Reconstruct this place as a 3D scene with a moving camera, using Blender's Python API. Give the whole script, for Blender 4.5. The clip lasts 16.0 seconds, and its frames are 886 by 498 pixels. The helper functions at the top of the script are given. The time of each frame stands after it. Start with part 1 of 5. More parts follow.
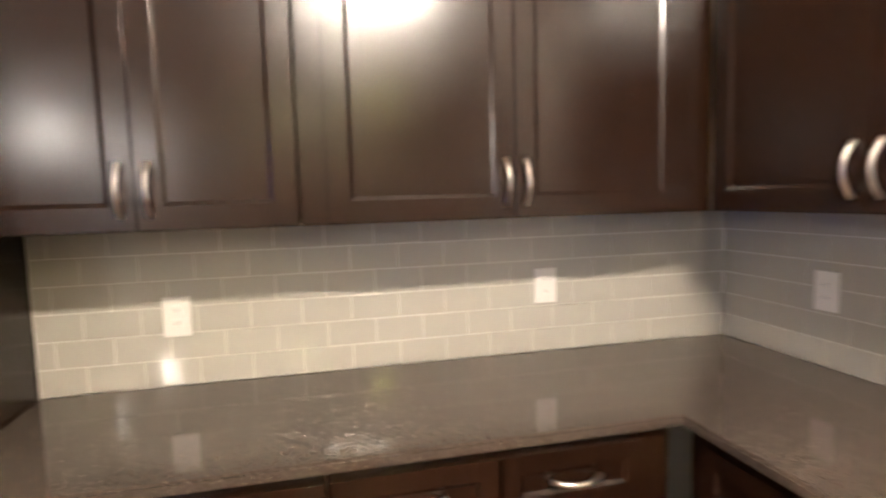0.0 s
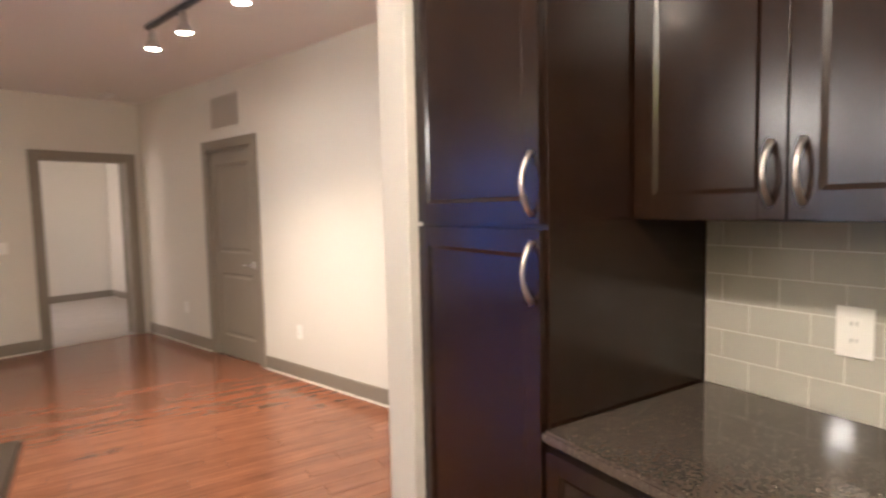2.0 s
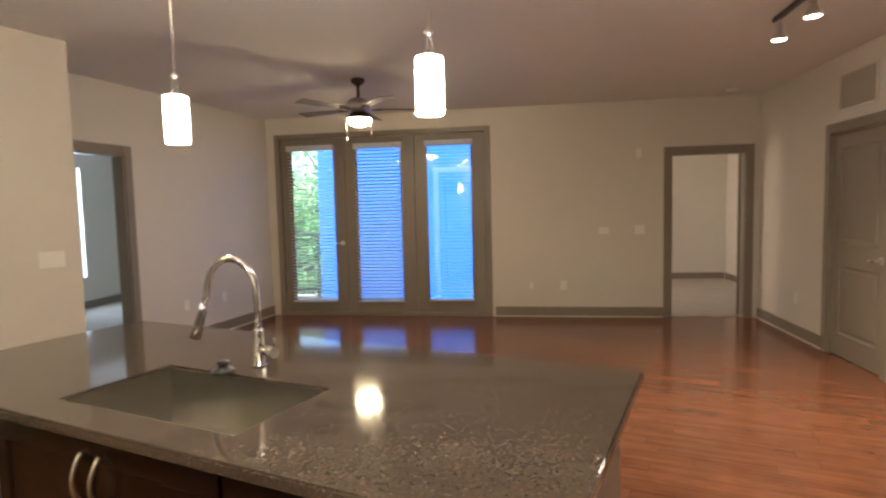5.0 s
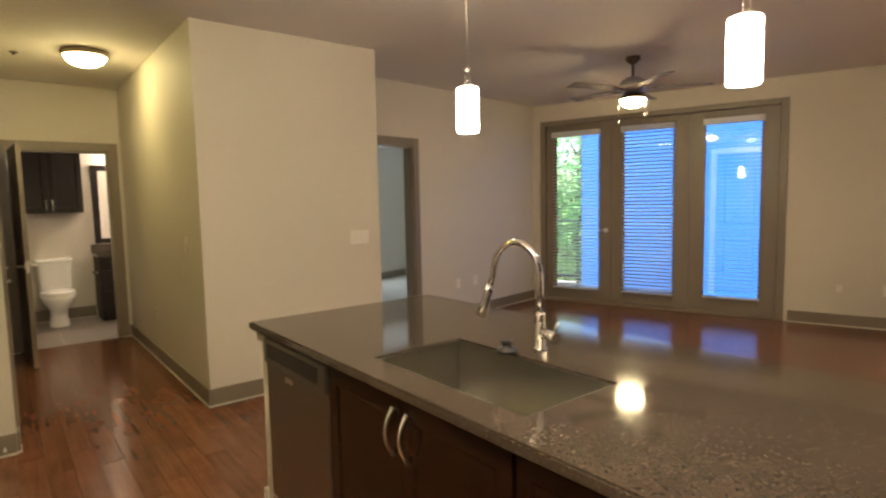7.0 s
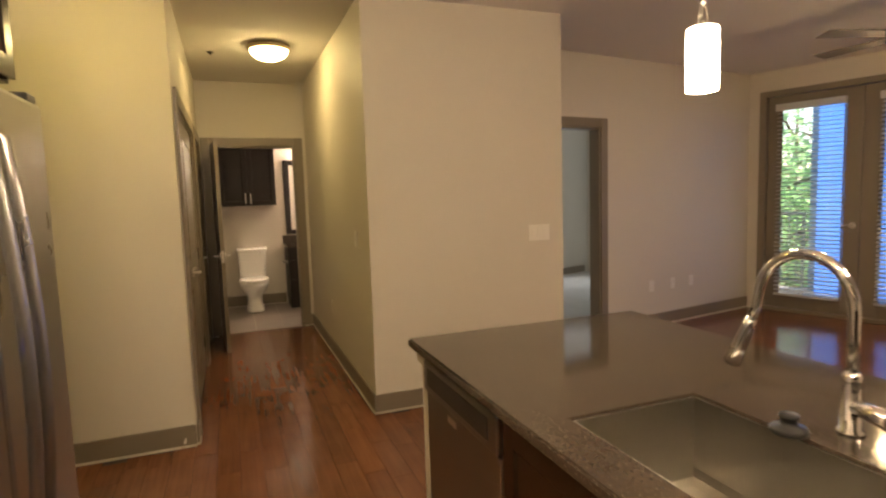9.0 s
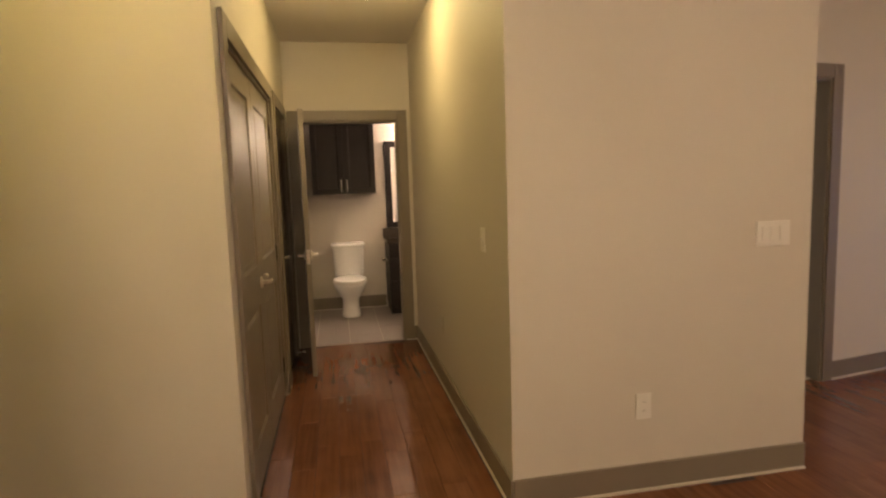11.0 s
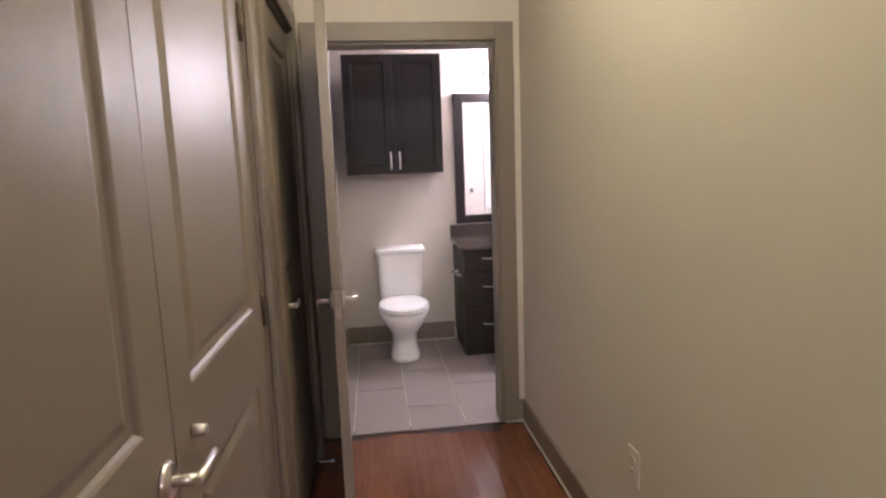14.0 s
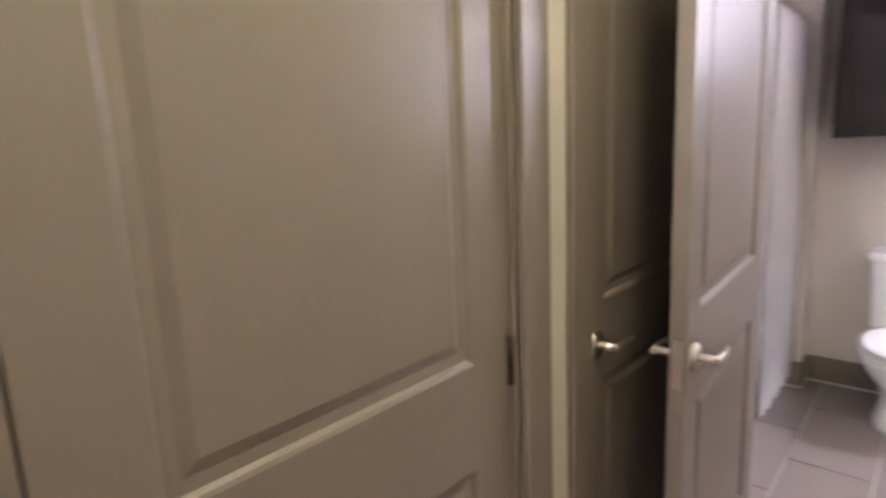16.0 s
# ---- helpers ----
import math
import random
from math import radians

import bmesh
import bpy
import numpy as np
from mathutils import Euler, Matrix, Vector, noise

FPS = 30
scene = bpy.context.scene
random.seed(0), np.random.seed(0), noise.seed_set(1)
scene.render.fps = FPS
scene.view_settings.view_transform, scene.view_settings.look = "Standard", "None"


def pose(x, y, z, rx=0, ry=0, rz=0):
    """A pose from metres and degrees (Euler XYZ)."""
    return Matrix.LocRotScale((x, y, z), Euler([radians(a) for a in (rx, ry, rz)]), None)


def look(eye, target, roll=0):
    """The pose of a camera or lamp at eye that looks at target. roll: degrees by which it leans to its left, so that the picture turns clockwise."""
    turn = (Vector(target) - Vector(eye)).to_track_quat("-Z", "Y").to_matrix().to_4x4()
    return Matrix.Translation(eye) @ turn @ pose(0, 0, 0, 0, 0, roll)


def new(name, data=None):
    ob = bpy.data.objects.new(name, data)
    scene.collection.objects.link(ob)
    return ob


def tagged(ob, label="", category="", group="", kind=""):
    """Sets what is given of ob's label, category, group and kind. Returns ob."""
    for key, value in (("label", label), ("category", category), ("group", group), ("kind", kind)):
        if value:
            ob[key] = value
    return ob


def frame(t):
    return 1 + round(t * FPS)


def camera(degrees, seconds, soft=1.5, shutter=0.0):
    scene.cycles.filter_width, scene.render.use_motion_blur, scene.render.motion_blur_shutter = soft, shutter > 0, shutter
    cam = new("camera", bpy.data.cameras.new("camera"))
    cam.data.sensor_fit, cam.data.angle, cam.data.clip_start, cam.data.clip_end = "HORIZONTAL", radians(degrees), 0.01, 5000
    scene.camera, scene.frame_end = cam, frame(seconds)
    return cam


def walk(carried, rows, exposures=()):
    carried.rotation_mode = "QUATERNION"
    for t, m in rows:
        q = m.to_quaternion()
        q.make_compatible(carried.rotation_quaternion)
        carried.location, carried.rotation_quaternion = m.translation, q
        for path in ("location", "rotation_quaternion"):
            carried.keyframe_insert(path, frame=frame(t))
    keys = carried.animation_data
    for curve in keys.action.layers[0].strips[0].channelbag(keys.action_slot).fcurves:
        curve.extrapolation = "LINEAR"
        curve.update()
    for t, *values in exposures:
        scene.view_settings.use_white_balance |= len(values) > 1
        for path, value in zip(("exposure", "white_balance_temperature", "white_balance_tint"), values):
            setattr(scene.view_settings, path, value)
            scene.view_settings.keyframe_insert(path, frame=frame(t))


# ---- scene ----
cam = camera(76.8, 16.0, soft=2.3, shutter=0.35)
PATH = [
    (0, (2.343, -0.412, 1.458), (4.282, -0.866, 1.275), -1.6),
    (0.5, (2.513, -0.377, 1.451), (4.496, -0.175, 1.296), -1.7),
    (1, (2.647, -0.389, 1.449), (4.477, 0.406, 1.313), -1.5),
    (1.5, (2.68, -0.443, 1.452), (4.187, 0.864, 1.314), -1.3),
    (2, (2.633, -0.593, 1.442), (3.688, 1.098, 1.29), -1.3),
    (2.5, (2.615, -0.72, 1.456), (3.25, 1.17, 1.297), -0.8),
    (3, (2.675, -0.827, 1.459), (2.908, 1.152, 1.291), -0.9),
    (3.5, (2.701, -0.899, 1.457), (2.588, 1.091, 1.288), -0.8),
    (4, (2.714, -0.863, 1.467), (2.316, 1.09, 1.298), -0.9),
    (4.5, (2.69, -0.844, 1.461), (2.044, 1.042, 1.297), -1.0),
    (4.7, (2.676, -0.845, 1.459), (1.938, 1.007, 1.302), -1.2),
    (6.8, (2.562, -0.867, 1.463), (1.053, 0.433, 1.288), -1.2),
    (7, (2.538, -0.869, 1.455), (0.978, 0.37, 1.278), -1.2),
    (7.5, (2.508, -0.864, 1.454), (0.839, 0.221, 1.263), -1.4),
    (8, (2.416, -0.824, 1.454), (0.665, 0.122, 1.258), -1.6),
    (8.5, (2.223, -0.742, 1.46), (0.413, 0.084, 1.257), -1.6),
    (9, (1.994, -0.602, 1.451), (0.132, 0.103, 1.258), -1.8),
    (9.5, (1.7, -0.51, 1.435), (-0.197, 0.092, 1.238), -1.8),
    (10, (1.348, -0.48, 1.452), (-0.575, 0.029, 1.25), -1.9),
    (10.2, (1.219, -0.454, 1.432), (-0.717, 0.01, 1.239), -2.0),
    (12.3, (-0.353, -0.467, 1.4), (-2.314, -0.164, 1.151), -2.0),
    (12.5, (-0.507, -0.488, 1.4), (-2.464, -0.175, 1.137), -2.0),
    (13, (-0.861, -0.51, 1.384), (-2.821, -0.212, 1.122), -2.2),
    (13.5, (-1.247, -0.508, 1.392), (-3.21, -0.243, 1.119), -2.5),
    (14, (-1.609, -0.537, 1.404), (-3.575, -0.3, 1.123), -2.1),
    (14.5, (-1.92, -0.501, 1.388), (-3.899, -0.428, 1.107), -2.0),
    (15, (-2.203, -0.452, 1.378), (-4.172, -0.646, 1.083), -1.4),
    (15.5, (-2.406, -0.379, 1.389), (-4.269, -1.045, 1.092), -1.4),
    (16, (-2.441, -0.283, 1.42), (-3.889, -1.599, 1.068), -2.6),
]
walk(cam, [(t, look(eye, target, roll)) for t, eye, target, roll in PATH],
     [(0, 2.95, 5500, 12), (1, 2.88, 5100, 10), (2, 2.68, 5350, 11), (3, 2.5, 5450, 8), (4.7, 2.13, 5850, 8), (6.8, 1.95, 6600, 4), (8, 1.88, 6850, 5), (9, 1.8, 7400, 12), (10.2, 1.7, 8300, 13), (12.3, 2.1, 5150, 22), (14, 2.5, 4900, 23), (16, 2.8, 4750, 22)])

# ---- daylight ----
world = bpy.data.worlds.new("sky")
scene.world = world
world.use_nodes = True
wn = world.node_tree.nodes
sky = wn.new("ShaderNodeTexSky")
sky.sky_type, sky.sun_disc = "NISHITA", False
sky.sun_elevation, sky.sun_rotation = radians(45), radians(57)
wn["Background"].inputs["Strength"].default_value = 0.15
world.node_tree.links.new(sky.outputs[0], wn["Background"].inputs["Color"])
sun = new("sun", bpy.data.lights.new("sun", "SUN"))
sun.data.energy, sun.data.angle, sun.data.color = 5.0, radians(0.5), (1.0, 0.95, 0.88)
sun.matrix_world = look((0, 0, 30), (-25, -16.6, 0))

# ---- materials ----
def node_mat(name, base, rough=0.5, metal=0.0, vary=0.08, scale=6.0, fine=120.0, bump=0.02, coat=0.0, rough_vary=0.08):
    """Painted, metal or plain surface: two scales of tone variation, uneven gloss, fine relief."""
    m = bpy.data.materials.new(name)
    m.use_nodes = True
    n, l = m.node_tree.nodes, m.node_tree.links
    b = n["Principled BSDF"]
    b.inputs["Metallic"].default_value = metal
    b.inputs["Coat Weight"].default_value = coat
    b.inputs["Coat Roughness"].default_value = 0.12
    geo = n.new("ShaderNodeNewGeometry")
    big, small = n.new("ShaderNodeTexNoise"), n.new("ShaderNodeTexNoise")
    big.inputs["Scale"].default_value, small.inputs["Scale"].default_value = scale, fine
    big.inputs["Detail"].default_value, small.inputs["Detail"].default_value = 4, 2
    for t in (big, small):
        l.new(geo.outputs["Position"], t.inputs["Vector"])
    mix = n.new("ShaderNodeMix")
    mix.data_type = "RGBA"
    mix.inputs["A"].default_value = (*[c * (1 - vary) for c in base], 1)
    mix.inputs["B"].default_value = (*[min(1, c * (1 + vary)) for c in base], 1)
    add = n.new("ShaderNodeMath")
    add.operation = "MULTIPLY_ADD"
    add.inputs[1].default_value = 0.35
    l.new(small.outputs["Fac"], add.inputs[0])
    half = n.new("ShaderNodeMath")
    half.operation = "MULTIPLY"
    half.inputs[1].default_value = 0.65
    l.new(big.outputs["Fac"], half.inputs[0])
    l.new(half.outputs[0], add.inputs[2])
    l.new(add.outputs[0], mix.inputs["Factor"])
    l.new(mix.outputs["Result"], b.inputs["Base Color"])
    rr = n.new("ShaderNodeMapRange")
    rr.inputs["To Min"].default_value, rr.inputs["To Max"].default_value = max(0.02, rough - rough_vary), rough + rough_vary
    l.new(big.outputs["Fac"], rr.inputs["Value"])
    l.new(rr.outputs[0], b.inputs["Roughness"])
    if bump:
        bn = n.new("ShaderNodeBump")
        bn.inputs["Strength"].default_value, bn.inputs["Distance"].default_value = bump, 0.01
        l.new(small.outputs["Fac"], bn.inputs["Height"])
        l.new(bn.outputs[0], b.inputs["Normal"])
    return m


def wood_mat(name, dark, light, along, rough, per_piece="Object", streak=40.0, coat=0.0, coat_rough=0.12, piece_vary=0.35):
    """Grain stretched along one axis; each board has its own tone."""
    m = bpy.data.materials.new(name)
    m.use_nodes = True
    n, l = m.node_tree.nodes, m.node_tree.links
    b = n["Principled BSDF"]
    geo = n.new("ShaderNodeNewGeometry")
    info = n.new("ShaderNodeObjectInfo")
    rnd = geo.outputs["Random Per Island"] if per_piece == "Island" else info.outputs["Random"]
    mp = n.new("ShaderNodeMapping")
    s = [streak, streak, streak]
    s["xyz".index(along)] = streak * 0.05
    mp.inputs["Scale"].default_value = s
    off = n.new("ShaderNodeVectorMath")
    off.operation = "SCALE"
    comb = n.new("ShaderNodeCombineXYZ")
    for i in range(3):
        l.new(rnd, comb.inputs[i])
    l.new(comb.outputs[0], off.inputs[0])
    off.inputs["Scale"].default_value = 37.0
    plus = n.new("ShaderNodeVectorMath")
    l.new(geo.outputs["Position"], plus.inputs[0])
    l.new(off.outputs[0], plus.inputs[1])
    l.new(plus.outputs[0], mp.inputs["Vector"])
    grain = n.new("ShaderNodeTexNoise")
    grain.inputs["Scale"].default_value, grain.inputs["Detail"].default_value, grain.inputs["Roughness"].default_value = 1.0, 6, 0.65
    l.new(mp.outputs[0], grain.inputs["Vector"])
    blot = n.new("ShaderNodeTexNoise")
    blot.inputs["Scale"].default_value, blot.inputs["Detail"].default_value = 5.0, 4
    l.new(plus.outputs[0], blot.inputs["Vector"])
    f = n.new("ShaderNodeMath")
    f.operation = "MULTIPLY_ADD"
    l.new(rnd, f.inputs[0])
    f.inputs[1].default_value = piece_vary
    g2 = n.new("ShaderNodeMath")
    g2.operation = "MULTIPLY"
    l.new(grain.outputs["Fac"], g2.inputs[0])
    g2.inputs[1].default_value = 0.75 - piece_vary * 0.5
    b2 = n.new("ShaderNodeMath")
    b2.operation = "MULTIPLY_ADD"
    l.new(blot.outputs["Fac"], b2.inputs[0])
    b2.inputs[1].default_value = 0.4
    l.new(g2.outputs[0], b2.inputs[2])
    l.new(b2.outputs[0], f.inputs[2])
    ramp = n.new("ShaderNodeValToRGB")
    ramp.color_ramp.elements[0].position, ramp.color_ramp.elements[1].position = 0.2, 0.95
    ramp.color_ramp.elements[0].color, ramp.color_ramp.elements[1].color = (*dark, 1), (*light, 1)
    l.new(f.outputs[0], ramp.inputs["Fac"])
    l.new(ramp.outputs[0], b.inputs["Base Color"])
    rr = n.new("ShaderNodeMapRange")
    rr.inputs["To Min"].default_value, rr.inputs["To Max"].default_value = rough * 0.8, rough * 1.25
    l.new(blot.outputs["Fac"], rr.inputs["Value"])
    l.new(rr.outputs[0], b.inputs["Roughness"])
    b.inputs["Coat Weight"].default_value, b.inputs["Coat Roughness"].default_value = coat, coat_rough
    bn = n.new("ShaderNodeBump")
    bn.inputs["Strength"].default_value, bn.inputs["Distance"].default_value = 0.025, 0.004
    l.new(grain.outputs["Fac"], bn.inputs["Height"])
    l.new(bn.outputs[0], b.inputs["Normal"])
    return m


def granite_mat(name):
    m = bpy.data.materials.new(name)
    m.use_nodes = True
    n, l = m.node_tree.nodes, m.node_tree.links
    b = n["Principled BSDF"]
    geo = n.new("ShaderNodeNewGeometry")
    vor = n.new("ShaderNodeTexVoronoi")
    vor.inputs["Scale"].default_value = 330
    clouds, fine = n.new("ShaderNodeTexNoise"), n.new("ShaderNodeTexNoise")
    clouds.inputs["Scale"].default_value, fine.inputs["Scale"].default_value = 120, 240
    clouds.inputs["Detail"].default_value = 8
    for t in (vor, clouds, fine):
        l.new(geo.outputs["Position"], t.inputs["Vector"])
    ramp = n.new("ShaderNodeValToRGB")
    e = ramp.color_ramp.elements
    e[0].position, e[0].color = 0.34, (0.051, 0.039, 0.030, 1)
    e[1].position, e[1].color = 0.72, (0.088, 0.067, 0.051, 1)
    e.new(0.52).color = (0.064, 0.049, 0.038, 1)
    l.new(clouds.outputs["Fac"], ramp.inputs["Fac"])
    speck = n.new("ShaderNodeValToRGB")
    s = speck.color_ramp.elements
    s[0].position, s[0].color = 0.972, (0, 0, 0, 1)
    s[1].position, s[1].color = 0.99, (1, 1, 1, 1)
    sep = n.new("ShaderNodeSeparateColor")
    l.new(vor.outputs["Color"], sep.inputs[0])
    l.new(sep.outputs[0], speck.inputs["Fac"])
    thin = n.new("ShaderNodeMath")
    thin.operation = "MULTIPLY"
    l.new(speck.outputs[0], thin.inputs[0])
    l.new(fine.outputs["Fac"], thin.inputs[1])
    mix = n.new("ShaderNodeMix")
    mix.data_type = "RGBA"
    mix.inputs["B"].default_value = (0.30, 0.255, 0.205, 1)
    l.new(thin.outputs[0], mix.inputs["Factor"])
    l.new(ramp.outputs[0], mix.inputs["A"])
    l.new(mix.outputs["Result"], b.inputs["Base Color"])
    b.inputs["Roughness"].default_value = 0.075
    b.inputs["IOR"].default_value = 1.55
    return m


def glow_mat(name, color, strength, body=(0.9, 0.88, 0.84)):
    m = bpy.data.materials.new(name)
    m.use_nodes = True
    b = m.node_tree.nodes["Principled BSDF"]
    b.inputs["Base Color"].default_value = (*body, 1)
    b.inputs["Roughness"].default_value = 0.3
    b.inputs["Emission Color"].default_value = (*color, 1)
    b.inputs["Emission Strength"].default_value = strength
    return m


def glass_mat(name):
    m = bpy.data.materials.new(name)
    m.use_nodes = True
    b = m.node_tree.nodes["Principled BSDF"]
    b.inputs["Transmission Weight"].default_value = 1.0
    b.inputs["Roughness"].default_value = 0.0
    b.inputs["IOR"].default_value = 1.45
    b.inputs["Base Color"].default_value = (0.96, 0.98, 0.98, 1)
    return m


WARM, WARMER, COOL = (1.0, 0.83, 0.62), (1.0, 0.71, 0.30), (1.0, 0.81, 0.65)
WALL = node_mat("wall_paint", (0.60, 0.555, 0.49), 0.6, vary=0.03, scale=1.5, fine=260, bump=0.05)
CEIL = node_mat("ceiling_paint", (0.74, 0.71, 0.68), 0.85, vary=0.03, scale=1.2, fine=180, bump=0.12)
TRIM = node_mat("taupe_trim_paint", (0.205, 0.171, 0.132), 0.41, vary=0.05, scale=3, fine=90, bump=0.03)
SHOE = node_mat("pale_caulk_line", (0.62, 0.57, 0.50), 0.5)
DARK = wood_mat("espresso_cabinet_wood", (0.0100, 0.0042, 0.0020), (0.0165, 0.0070, 0.0033), "z", 0.22, streak=55, coat=0.0, coat_rough=0.14, piece_vary=0.12)
DARK.node_tree.nodes["Principled BSDF"].inputs["Specular IOR Level"].default_value = 0.43
BLACKWOOD = wood_mat("black_brown_cabinet_wood", (0.008, 0.0055, 0.0052), (0.019, 0.0130, 0.0118), "z", 0.45, streak=55, piece_vary=0.1)
BLACKWOOD.node_tree.nodes["Principled BSDF"].inputs["Specular IOR Level"].default_value = 0.3
GRANITE = granite_mat("polished_brown_granite")
FLOORW = wood_mat("cherry_plank", (0.048, 0.0178, 0.0092), (0.262, 0.100, 0.049), "x", 0.17, streak=30, piece_vary=0.13)
FLOORJ = wood_mat("cherry_plank_field", (0.048, 0.0178, 0.0092), (0.262, 0.100, 0.049), "x", 0.17, per_piece="Island", streak=30, piece_vary=0.13)
JOINT = node_mat("dark_joint", (0.03, 0.012, 0.008), 0.8)
TILEF = node_mat("grey_floor_tile", (0.25, 0.215, 0.195), 0.36, vary=0.16, scale=4, fine=60, bump=0.03)
GROUT = node_mat("pale_grout", (0.66, 0.62, 0.56), 0.85, fine=300, bump=0.1)
SUBWAY = node_mat("grey_beige_glass_tile", (0.40, 0.375, 0.32), 0.07, vary=0.05, scale=9, fine=40, bump=0.008, rough_vary=0.03)
CARPET = node_mat("beige_carpet", (0.42, 0.38, 0.33), 0.95, vary=0.2, scale=5, fine=350, bump=0.6)
STEEL = node_mat("brushed_steel", (0.56, 0.55, 0.53), 0.30, 1.0, vary=0.06, scale=3, fine=200, bump=0.01)
DWSTEEL = node_mat("dark_brushed_steel", (0.27, 0.265, 0.25), 0.36, 1.0, vary=0.06, scale=3, fine=200, bump=0.01)
SINKST = node_mat("satin_sink_steel", (0.45, 0.43, 0.395), 0.30, 1.0, vary=0.08, scale=6, fine=200, bump=0.01)
CHROME = node_mat("chrome", (0.72, 0.72, 0.72), 0.06, 1.0, vary=0.02, bump=0, rough_vary=0.03)
NICKEL = node_mat("satin_nickel", (0.74, 0.70, 0.65), 0.30, 1.0, vary=0.04, bump=0)
PORCELAIN = node_mat("white_porcelain", (0.82, 0.81, 0.79), 0.1, vary=0.02, bump=0, rough_vary=0.04)
PLASTIC = node_mat("white_plastic", (0.74, 0.71, 0.66), 0.35, vary=0.03, bump=0)
BATHDOOR = node_mat("white_door_paint", (0.70, 0.67, 0.64), 0.4, vary=0.03, scale=3, fine=90, bump=0.02)
SLOT = node_mat("dark_slot", (0.05, 0.045, 0.04), 0.6)
BLACKP = node_mat("black_plastic", (0.02, 0.02, 0.022), 0.35)
BRONZE = node_mat("dark_bronze", (0.07, 0.05, 0.035), 0.35, 0.9)
RAILM = node_mat("grey_rail_paint", (0.14, 0.18, 0.22), 0.45)
BLADE = node_mat("grey_brown_blade", (0.13, 0.11, 0.095), 0.62, vary=0.12, scale=8)
RIM = node_mat("satin_bronze_rim", (0.36, 0.29, 0.20), 0.38, 0.8)
BLINDW = node_mat("white_blind_slat", (0.72, 0.70, 0.66), 0.45, vary=0.04)
slat_nodes, slat_links = BLINDW.node_tree.nodes, BLINDW.node_tree.links
slat_through, slat_blend = slat_nodes.new("ShaderNodeBsdfTranslucent"), slat_nodes.new("ShaderNodeMixShader")
slat_through.inputs["Color"].default_value = (0.75, 0.73, 0.70, 1)
slat_blend.inputs["Fac"].default_value = 0.4
slat_links.new(slat_nodes["Principled BSDF"].outputs[0], slat_blend.inputs[1])
slat_links.new(slat_through.outputs[0], slat_blend.inputs[2])
slat_links.new(slat_blend.outputs[0], slat_nodes["Material Output"].inputs["Surface"])
GLASS = glass_mat("clear_glass")
MIRROR = node_mat("mirror_silver", (0.93, 0.93, 0.93), 0.01, 1.0, vary=0, bump=0, rough_vary=0)
CURTAIN = node_mat("white_fabric", (0.76, 0.74, 0.72), 0.8, vary=0.04, fine=300, bump=0.15)
# the blue of shaded daylight is put into this base colour
RENDER_EXT = node_mat("blue_daylight_wall", (0.17, 0.29, 0.44), 0.8, vary=0.06, scale=3, fine=200, bump=0.15)
CONCRETE = node_mat("balcony_concrete", (0.42, 0.41, 0.39), 0.85, vary=0.15, scale=4, fine=120, bump=0.2)
LEAF = node_mat("leaf_green", (0.13, 0.24, 0.12), 0.5, vary=0.5, scale=3, fine=30)
leaf_nodes, leaf_links = LEAF.node_tree.nodes, LEAF.node_tree.links
glow_through, blend_leaf = leaf_nodes.new("ShaderNodeBsdfTranslucent"), leaf_nodes.new("ShaderNodeMixShader")
glow_through.inputs["Color"].default_value = (0.38, 0.66, 0.30, 1)
leaf_links.new(leaf_nodes["Principled BSDF"].outputs[0], blend_leaf.inputs[1])
leaf_links.new(glow_through.outputs[0], blend_leaf.inputs[2])
leaf_links.new(blend_leaf.outputs[0], leaf_nodes["Material Output"].inputs["Surface"])
BARK = node_mat("bark", (0.10, 0.075, 0.055), 0.9, vary=0.3, scale=8, fine=60, bump=0.4)
GRASS = node_mat("grass_ground", (0.07, 0.11, 0.03), 0.95, vary=0.4, scale=0.3, fine=12, bump=0.3)


# ---- building helpers ----
def box(bm, x0, x1, y0, y1, z0, z1, bevel=0.0):
    r = bmesh.ops.create_cube(bm, size=1.0)
    bmesh.ops.scale(bm, vec=(x1 - x0, y1 - y0, z1 - z0), verts=r["verts"])
    bmesh.ops.translate(bm, vec=((x0 + x1) / 2, (y0 + y1) / 2, (z0 + z1) / 2), verts=r["verts"])
    if bevel:
        edges = {e for v in r["verts"] for e in v.link_edges}
        bmesh.ops.bevel(bm, geom=list(edges), offset=bevel, segments=2, profile=0.5, affect="EDGES")


def boxed(*dims, bevel=0.0):
    bm = bmesh.new()
    box(bm, *dims, bevel=bevel)
    return bm


def lathe(bm, profile, segments=24, centre=(0, 0, 0), smooth=True):
    """Turns a profile of (radius, z) about the z axis."""
    rings = []
    for r, z in profile:
        rings.append([bm.verts.new((centre[0] + r * math.cos(2 * math.pi * i / segments), centre[1] + r * math.sin(2 * math.pi * i / segments), centre[2] + z)) for i in range(segments)])
    for a, b in zip(rings, rings[1:]):
        for i in range(segments):
            j = (i + 1) % segments
            bm.faces.new((a[i], a[j], b[j], b[i])).smooth = smooth
    if profile[0][0] > 0.0005:
        bm.faces.new(rings[0][::-1])
    if profile[-1][0] > 0.0005:
        bm.faces.new(rings[-1])


